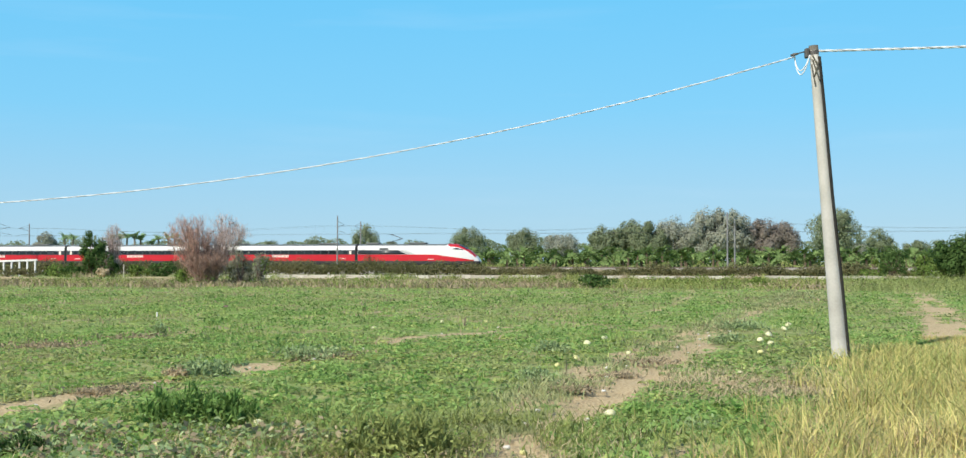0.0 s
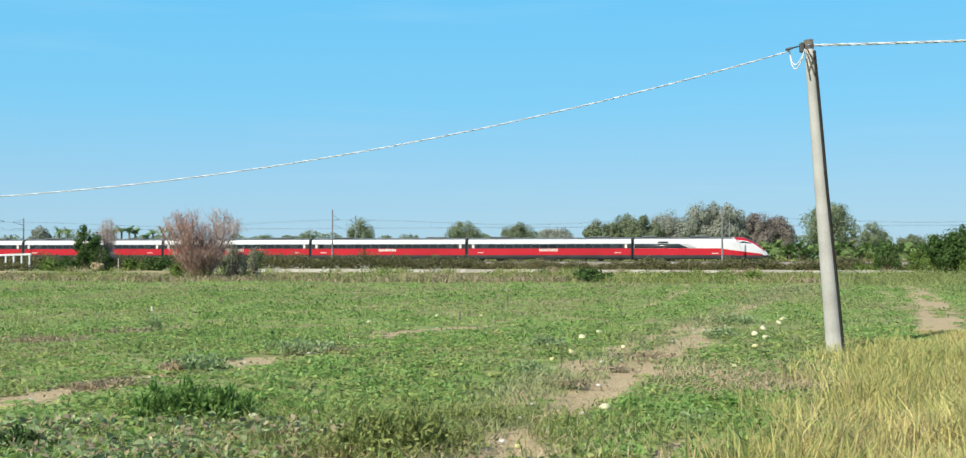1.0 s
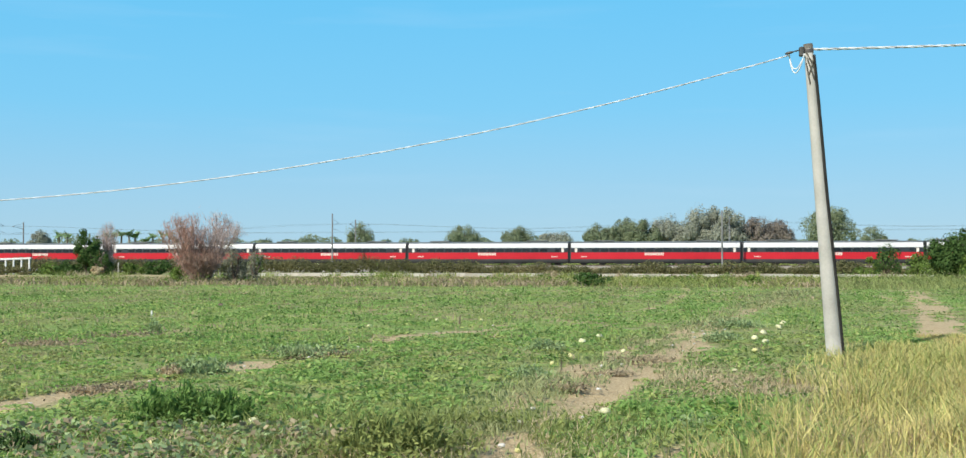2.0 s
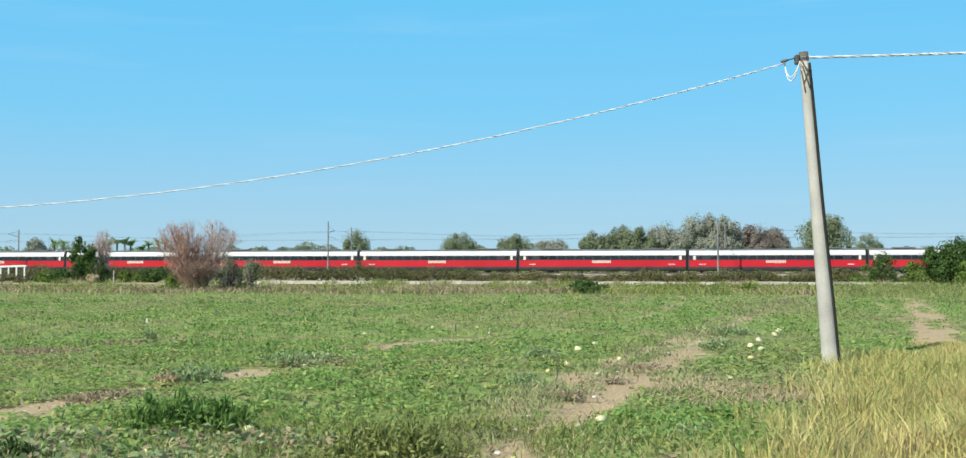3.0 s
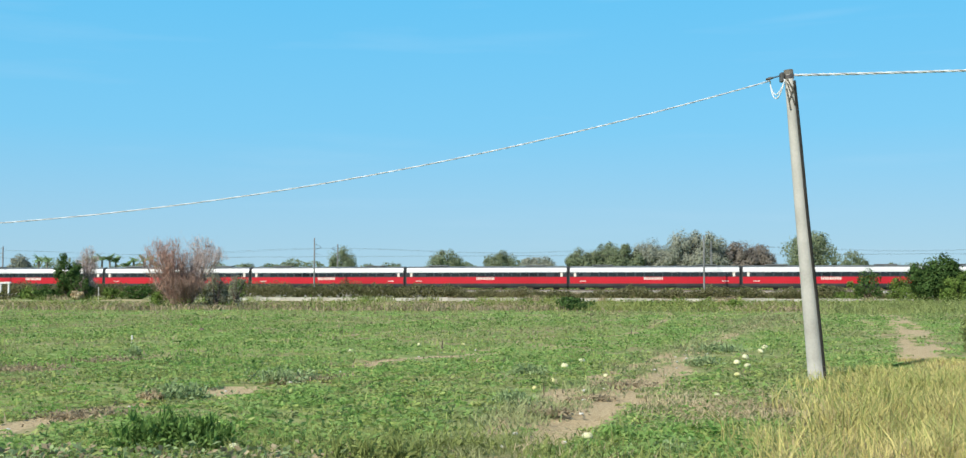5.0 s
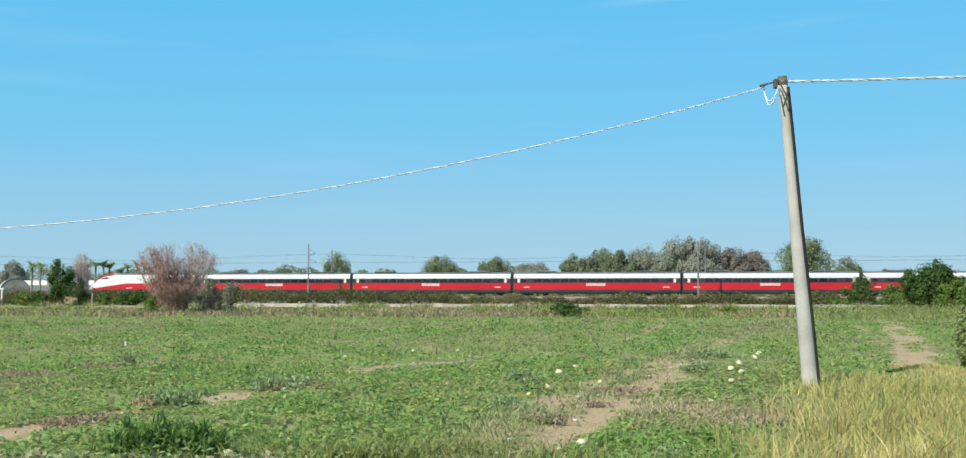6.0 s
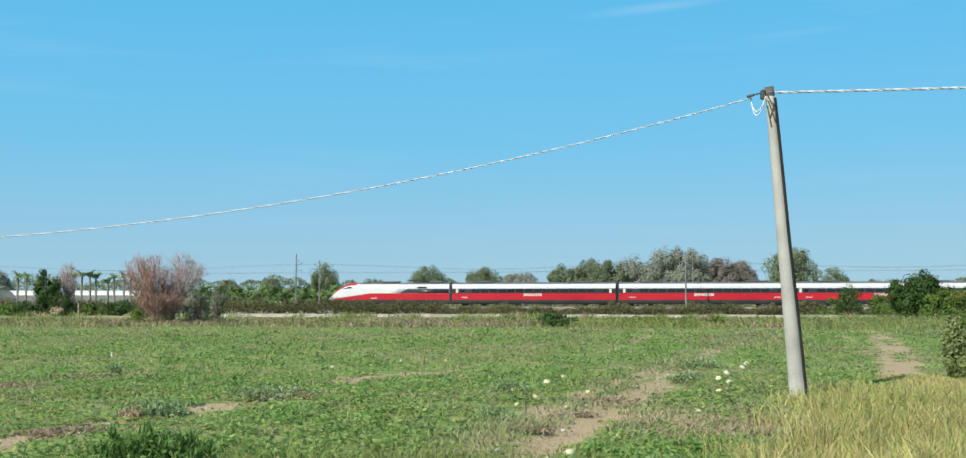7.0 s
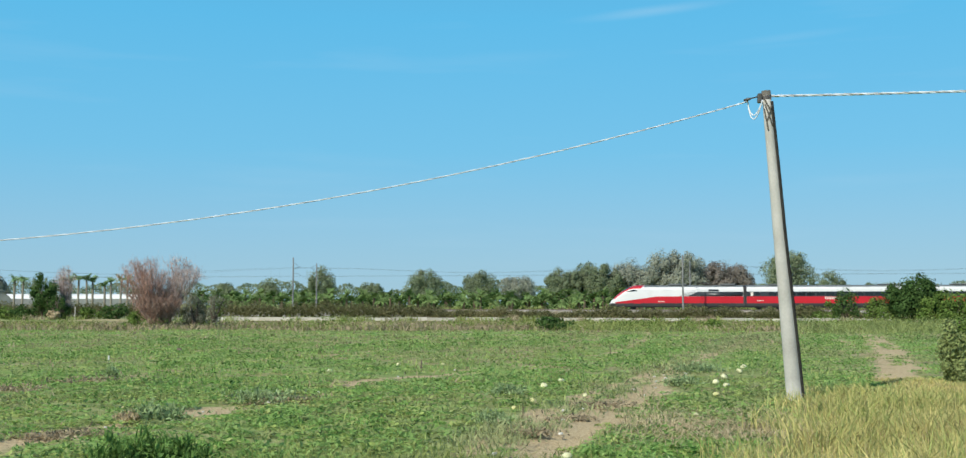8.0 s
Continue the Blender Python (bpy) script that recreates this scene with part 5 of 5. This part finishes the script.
def field_weeds():
    r = np.random.default_rng(3)
    zones = (("near", 8.5, 30, 9500, 22, 0.047, 0.20, 0.09), ("middle", 30, 60, 10000, 16, 0.050, 0.30, 0.09), ("far", 60, 105, 10500, 14, 0.072, 0.48, 0.10))
    for name, mt, label, shares, thr, lift, side in (
        ("field_weeds", WEED, "low green creeping weeds covering the field", (0.9, 0.75, 0.36), 0.42, 1.0, 0.75),
        ("olive_weeds", WEED_OLIVE, "dull olive weeds in drifts across the field", (0.42, 0.6, 0.85), 0.5, 0.9, -0.6),
        ("pale_weeds", WEED_PALE, "paler yellowish weeds among the green ones", (0.30, 0.22, 0.2), 0.6, 1.1, 0.2)):
        geos = []
        for (_, y0, y1, plants, each, size, wide, tall), share in zip(zones, shares):
            x, y = scatter(int(plants * share), y0, y1, r)
            clump = 0.5 + 0.5 * np.sin(x * 1.3 + 2 * np.sin(y * 0.6)) * np.sin(y * 1.1 + x * 0.5)
            ok = (bare(x, y) < thr * r.uniform(0.4, 1.1, len(x))) & (r.uniform(0, 1, len(x)) < (0.5 + 0.5 * clump) * np.clip(0.62 + side * drift(x, y), 0.15, 1)) & (dry_corner(x, y) < r.uniform(0.2, 0.9, len(x))) & (0.85 * swath(x, y) < r.uniform(0, 1, len(x)))
            x, y, clump = x[ok], y[ok], clump[ok]
            swell = 0.5 + 0.5 * np.sin(x * 0.9 + 1.7 * np.sin(y * 0.35)) * np.sin(y * 0.55 + 0.8 * np.sin(x * 0.7))
            h = tall * (0.3 + 0.6 * clump + 1.3 * swell**2) * lift * (1 - 0.85 * trodden(x, y)) * np.interp(y, [12, 17, 28], [1.15, 0.85, 0.7])
            reps = np.repeat(np.arange(len(x)), each)
            a, d = r.uniform(0, 2 * np.pi, len(reps)), np.sqrt(r.uniform(0, 1, len(reps))) * wide
            pts = np.stack([x[reps] + d * np.cos(a), y[reps] + d * np.sin(a), (1 - d / wide) * h[reps] * r.uniform(0.3, 1.1, len(reps)) + 0.01], 1)
            geos.append(leaves(pts, size, r, 0.58, 0.5))
        stuff(name, join(*geos), mt, label, "weeds")
    # taller dark tufts that stand out of the creeping weeds
    x, y = scatter(1500, 14, 64, r)
    ok = (bare(x, y) < 0.3) & (trodden(x, y) < 0.25) & (dry_corner(x, y) < 0.2) & (r.uniform(0, 1, len(x)) < 0.35 + 0.5 * drift(x, y) + 0.15)
    k = np.repeat(np.flatnonzero(ok), 18)
    wide = (0.10 + 0.0022 * y[k]) * r.normal(size=(2, len(k)))
    tuft = np.stack([x[k] + wide[0] * 1.5, y[k] + wide[1], np.abs(r.normal(size=len(k))) * (0.07 + 0.0008 * y[k]) + 0.02], 1)
    stuff("dark_tufts", leaves(tuft, 0.035 + 0.0006 * y[k], r, 0.25, 0.4), TUFT, "darker green tufts among the creeping weeds", "weeds")
    # grey-green growth on the crown and the shoulders of the track, and along the strips
    for name, mt, n, label in (("track_weeds", WEED_GREY, 30000, "grey-green fuzzy weeds between the wheel ruts"), ("thin_dry_grass", DEAD, 26000, "thin dry grass in drifts among the weeds")):
        x, y = scatter(n, 9.5, 80, r)
        if mt is WEED_GREY:
            y = 10 + 62 * r.uniform(0, 1, n) ** 1.6
            x = track_middle(y) + r.normal(size=n) * (0.55 + 0.012 * y)
        lump = 0.5 + 0.5 * np.sin(x * 1.7 + 1.2 * np.sin(y * 0.9)) * np.sin(y * 0.8 + 0.5 * x)
        near = 0.9 * swath(x, y)
        if mt is DEAD:
            near = 0.35 * near + np.clip(-0.9 * drift(x, y) - 0.25, 0, 0.6)
        ok = (near * (0.25 + 0.75 * lump) > r.uniform(0.1, 0.9, n)) & (bare(x, y) < r.uniform(0.55, 1.1, n)) & (dry_corner(x, y) < 0.4)
        feet = np.stack([x[ok], y[ok], 0 * x[ok]], 1)
        stuff(name, blades(feet, (0.05 + 0.09 * lump[ok]) * (1 - 0.4 * trodden(x[ok], y[ok])), (0.004 + 0.00035 * y[ok])[:, None], 1.5, r), mt, label, "weeds")
    # dead stalks along the bare strips
    x, y = scatter(46000, 8.5, 95, r)
    b = bare(x, y)
    ok = (b > 0.2) & (b < 0.72) & (x < 0.335 * y - 0.5) & (r.uniform(0, 1, len(x)) < 0.75) & (dry_corner(x, y) < 0.5)
    clump = np.sin(x * 1.9 + np.sin(y)) * np.sin(y * 1.2) > -0.1
    ok &= clump
    feet = np.stack([x[ok], y[ok], 0 * x[ok]], 1)
    wide = 0.006 + 0.00035 * y[ok]
    stuff("dead_weeds", blades(feet, 0.15 * (1 - 0.6 * trodden(x[ok], y[ok])), wide[:, None] * 0.8, 1.3, r), DEAD, "dead brown weeds along the bare earth strips", "weeds")
    x, y = scatter(7000, 8.5, 45, r)
    ok = (bare(x, y) < 0.5) & (trodden(x, y) < 0.3) & (dry_corner(x, y) < 0.5) & (np.sin(x * 0.8 + 1.5 * np.sin(y * 0.4)) > 0.1)
    feet = np.stack([x[ok], y[ok], 0 * x[ok]], 1)
    stuff("grass_stems", blades(feet, 0.15, (0.004 + 0.0003 * y[ok])[:, None], 0.6, r), WEED_PALE, "thin yellowing grass stems among the weeds", "grass")


field_weeds()


def dry_grass():
    r = np.random.default_rng(8)
    for name, mt, n, tall, pick, label in (
        ("dry_grass", STRAW, 70000, 0.40, 0, "tall straw-yellow dry grass round the pole"),
        ("brown_grass", STRAW_BROWN, 60000, 0.27, 1, "flattened brownish dry grass under the straw"),
        ("green_grass", GRASS_GREEN, 60000, 0.42, 2, "yellow-green grass tufts among the dry grass")):
        y = np.sqrt(r.uniform(8.0**2, 33.0**2, n))
        x = (0.12 + r.uniform(0, 0.46, n)) * y
        tuft = 0.5 + 0.5 * np.sin(x * 2.3 + 1.3 * np.sin(y * 1.9)) * np.sin(y * 2.1 + x)
        patch = 0.5 + 0.5 * np.sin(x * 0.9 + 2.2 * np.sin(y * 0.45)) * np.sin(y * 0.8 - 0.7 * x + 1.0)
        share = (0.35 + 0.65 * tuft, 0.15 + 0.85 * patch, 0.08 + 0.92 * (1 - patch) * tuft)[pick]
        ok = dry_corner(x, y) * share > r.uniform(0.05, 0.8, n)
        x, y, tuft = x[ok], y[ok], tuft[ok]
        h = tall * (0.45 + 0.75 * tuft) * np.interp(y, [11, 20, 26, 30], [1.15, 0.85, 0.45, 0.2])
        stuff(name, blades(np.stack([x, y, 0 * x - 0.03], 1), h, (0.0052 + 0.00015 * y)[:, None], 0.85, r), mt, label, "grass")


dry_grass()


def tan_patch():
    r = np.random.default_rng(18)
    for name, mt, n, cx, cy, sx, sy, tall, label in (("tan_grass", TAN, 8000, 4.5, 18.0, 1.0, 1.4, 0.09, "short tan dry grass beside the taller straw"), ("brown_weeds", TAN, 2600, -1.3, 11.6, 1.7, 0.8, 0.11, "brown dying weeds in the field"), ("olive_weeds", VERGE, 4000, -0.7, 12.6, 1.8, 1.3, 0.16, "olive-green tangled weeds in the field")):
        x, y = cx + r.normal(size=n) * sx, cy + r.normal(size=n) * sy
        ok = bare(x, y) < 0.6
        stuff(name, blades(np.stack([x, y, 0 * x], 1)[ok], tall, 0.006, 1.5, r), mt, label, "grass")


tan_patch()


def leafy_edge():
    """Broad pale leaves of withering melon vines in the foreground."""
    r = np.random.default_rng(28)
    for name, mt, n, label in (("pale_vine_leaves", GREYLEAF, 2000, "pale grey-green vine leaves in the near field"), ("withered_vine_leaves", DEAD, 1500, "withered brown vine leaves in the near field")):
        y = r.uniform(10.4, 13.0, n)
        x = r.uniform(-5.6, -1.2, n)
        ok = (np.sin(x * 2.1 + y * 1.3) * np.sin(y * 2.7 - x) > r.uniform(-0.8, 0.6, n)) & (bare(x, y) < 0.5)
        pts = np.stack([x, y, np.abs(r.normal(0.08, 0.045, n))], 1)[ok]
        stuff(name, leaves(pts, 0.042, r, 0.35, 0.6), mt, label, "weeds")


leafy_edge()
R3 = np.random.default_rng(55)


def spiky_weed(x, y, height, spread, material, label, r, n=420, width=0.012, name="weed_clump"):
    """A clump of upright leafy stalks."""
    ob = empty(name, pose(x, y, -0.02))
    if material is DEAD:
        height, spread = height * 0.7, spread * 1.35
    a, d = r.uniform(0, 2 * np.pi, 26), np.sqrt(r.uniform(0, 1, 26)) * spread / 2
    tops = np.stack([d * np.cos(a), d * np.sin(a) * 0.7, height * (0.28 + 0.72 * r.uniform(0, 1, 26) ** 1.5) * (1 - 0.45 * d / (spread / 2))], 1)
    part("stalkwork", join(*[tube([[t[0] * 0.5, t[1] * 0.5, 0], t * [0.8, 0.8, 0.5], t], [0.008, 0.006, 0.003], 4) for t in tops]), material, ob, kind="stuff")
    k = r.integers(0, 26, n)
    f = r.uniform(0.1, 1.0, n)[:, None]
    pts = tops[k] * [0.5, 0.5, 0] * (1 - f) + tops[k] * f + r.normal(size=(n, 3)) * [0.03, 0.03, 0.015]
    low = np.stack([r.normal(size=n) * spread * 0.3, r.normal(size=n) * spread * 0.22, np.abs(r.normal(size=n)) * height * 0.27 + 0.01], 1)
    part("foliage", join(blades(pts, 0.085 * height / 0.4, 0.007 if material is VERGE else width, 0.9, r), leaves(low, 0.022 + 0.0009 * y, r, 0.3, 0.4)), material, ob, kind="stuff")
    return tagged(ob, label, "weeds", "weed clumps")


for place, h, w, mt, words, n in (
    ((-3.49, 13.52), 0.60, 0.95, TUFT, "spiky dark green weed clump in the field", 1100),
    ((-2.97, 13.52), 0.54, 0.75, TUFT, "spiky dark green weed clump in the field", 900),
    ((-3.75, 13.42), 0.26, 0.55, TUFT, "low dark green weed clump in grass", 300),
    ((-0.86, 11.31), 0.56, 1.1, VERGE, "tangled olive-brown weed clump", 2000),
    ((-0.52, 11.75), 0.40, 0.9, VERGE, "tangled olive-brown weed clump", 700),
    ((-1.18, 12.15), 0.28, 0.6, DEAD, "tangled dry brown weed clump", 300),
    ((-0.03, 13.52), 0.22, 0.9, VERGE, "low olive weed clump beside bare earth", 600),
    ((0.85, 18.73), 0.30, 0.55, GREYLEAF, "grey-green thistle-like weed clump", 420),
    ((1.40, 24.30), 0.34, 0.7, GREYLEAF, "grey-green thistle-like weed clump", 420),
    ((-4.69, 19.55), 0.42, 1.0, GREYLEAF, "grey-green weed clump beside bare earth", 600),
    ((-3.40, 23.06), 0.40, 1.3, GREYLEAF, "grey-green weed clump beside bare earth", 500),
    ((7.27, 32.70), 0.40, 1.3, GREYLEAF, "grey-green weed clump on the earth strip", 500),
    ((5.71, 27.46), 0.34, 0.75, GREYLEAF, "grey-green weed clump on the earth strip", 450),
    ((-5.07, 19.34), 0.24, 0.35, TAN, "small straw-coloured tuft of grass", 260),
    ((-5.32, 16.97), 0.22, 1.0, DEAD, "dead reddish-brown weeds on the earth strip", 600),
    ((-3.13, 23.36), 0.25, 1.1, DEAD, "dead reddish-brown weeds on the earth strip", 500),
    ((-9.56, 26.06), 0.28, 1.4, DEAD, "dead brown weeds in the field", 450),
    ((-8.41, 29.01), 0.25, 1.5, DEAD, "dead brown weeds in the field", 450),
    ((1.96, 14.50), 0.26, 0.4, WEED, "bright green weed clump in the field", 350),
    ((2.42, 14.05), 0.22, 0.6, WEED, "bright green weed clump in the field", 350),
    ((2.21, 19.34), 0.18, 0.5, DEAD, "small dry weed clump on bare earth", 220),
    ((1.33, 17.29), 0.18, 0.5, DEAD, "small dry weed clump on bare earth", 220),
    ((3.14, 21.93), 0.20, 0.9, DEAD, "dry weed clump on bare earth", 300),
    ((-4.61, 11.56), 0.30, 0.6, DARKLEAF, "dark green weed clump in the field", 400),
    ((-8.58, 31.01), 0.42, 0.3, GREYLEAF, "small grey-green weed in grass", 160),
    ((2.54, 13.52), 0.16, 0.8, GREYLEAF, "low grey-green weeds in grass", 300),
):
    spiky_weed(place[0], place[1], h, w, mt, words, R3, n)


def melon(x, y, size, material, r, label):
    """A shrunken melon left on the ground: an uneven ribbed ball with a flat side and a stalk."""
    bm = bmesh.new()
    bmesh.ops.create_uvsphere(bm, u_segments=16, v_segments=10, radius=size / 2)
    k = r.uniform(0, 9)
    for v in bm.verts:
        a = math.atan2(v.co.y, v.co.x)
        v.co *= 1 + 0.03 * math.cos(8 * a) + 0.3 * noise.noise(v.co / size * 2.2 + Vector((k, 0, 0)))
        v.co.z = max(v.co.z * 0.75, -size * 0.36)
    for f in bm.faces:
        f.smooth = True
    ob = part("melon", bm, material, at=pose(x, y, size * 0.36 + 0.005, r.uniform(-25, 25), r.uniform(-25, 25), r.uniform(0, 360)))
    part("stalk", tube([[0, 0, size * 0.36], [0.004, 0, size * 0.46], [0.014, 0, size * 0.5]], [0.007, 0.005, 0.006], 6), BARK, ob)
    return tagged(ob, label, "melon", "abandoned melons")


for place, size, mt in (
    ((1.55, 14.22), 0.135, MELON), ((6.51, 27.46), 0.15, MELON), ((6.46, 26.25), 0.16, MELON), ((7.21, 29.48), 0.16, MELON),
    ((8.21, 31.83), 0.17, MELON), ((8.87, 33.93), 0.17, MELON), ((5.66, 23.82), 0.13, MELON_Y), ((4.27, 19.44), 0.125, MELON),
    ((-2.56, 13.37), 0.13, MELON), ((-3.31, 11.99), 0.10, MELON_Y), ((-3.36, 13.42), 0.11, MELON), ((-1.26, 35.61), 0.14, MELON),
    ((-2.12, 11.31), 0.09, MELON_Y), ((2.92, 28.10), 0.15, MELON), ((2.36, 26.45), 0.15, MELON), ((1.79, 22.48), 0.12, MELON_Y),
    ((-3.04, 32.70), 0.13, MELON), ((0.10, 35.97), 0.12, MELON_Y), ((0.40, 11.45), 0.08, MELON_Y), ((-1.66, 12.49), 0.07, MELON),
    ((2.97, 23.82), 0.1, MELON), ((-4.41, 13.27), 0.09, MELON_Y), ((1.34, 21.03), 0.1, MELON_Y)):
    melon(place[0], place[1], size, mt, R3, "bleached yellow melon rotting among green weeds" if mt is MELON_Y else "bleached pale melon lying among green weeds")


def stone(x, y, size, r):
    bm = bmesh.new()
    bmesh.ops.create_icosphere(bm, subdivisions=2, radius=size / 2)
    for v in bm.verts:
        v.co *= 1 + 0.35 * noise.noise(v.co / size * 3 + Vector((x, y, 0)))
        v.co.z *= 0.6
    return tagged(part("stone", bm, STONE, at=pose(x, y, size * 0.15, 0, 0, r.uniform(0, 360))), "small pale stone lying on bare earth", "stone", "stones")


for k in range(46):
    y = R3.uniform(10.5, 34)
    row = R3.integers(0, 2)
    stone(0.335 * y - 4.1 - 6.9 * row + R3.normal() * 0.5, y, R3.uniform(0.035, 0.09), R3)
ob = tagged(part("marker_stake", boxes((-0.03, 0.03, -0.015, 0.015, -0.05, 0.2), bevel=0.004), WHITEPAINT, at=pose(-10.90, 39.09, 0, 4, 3, -35)), "short white marker stake among weeds", "stake")


def stick(x, y, height, radius, material, label, lean):
    path = [[0, 0, -0.05], [lean * 0.4, 0, height * 0.5], [lean, 0.01, height]]
    return tagged(part("wooden_stick", tube(path, [radius, radius * 0.9, radius * 0.7], 6), material, at=pose(x, y, 0)), label, "stick", "sticks")


stick(-0.53, 33.61, 0.30, 0.022, BARK, "short dark stick standing in the field", 0.02)
stick(6.29, 42.82, 0.32, 0.02, BARK, "short dark stick standing among weeds", -0.03)
stick(-44.96, 146, 1.55, 0.07, PALE_CONCRETE, "thin pale post beside the hedgerow", 0.02)
clod = bmesh.new()
bmesh.ops.create_icosphere(clod, subdivisions=2, radius=0.12)
for v in clod.verts:
    v.co *= 1 + 0.4 * noise.noise(v.co * 9)
    v.co.z *= 0.7
tagged(part("earth_clod", clod, BARK, at=pose(-10.40, 47.32, 0.06)), "dark brown clod of earth in the field", "clod")


def motions():
    # seconds, and how far the joint behind the leading power car has run along the track
    runs = [(0.0, -20.6), (0.5, 1.3), (1.0, 24.6), (1.5, 45.7), (3.0, 111.8), (4.0, 156.7), (4.5, 178.4), (5.0, 200.1), (6.5, 266.5), (7.0, 288.7), (7.5, 312.0), (8.0, 334.3)]
    walk(TRAIN, [(t, TRACK @ pose(s, 0, 0)) for t, s in runs])


motions()
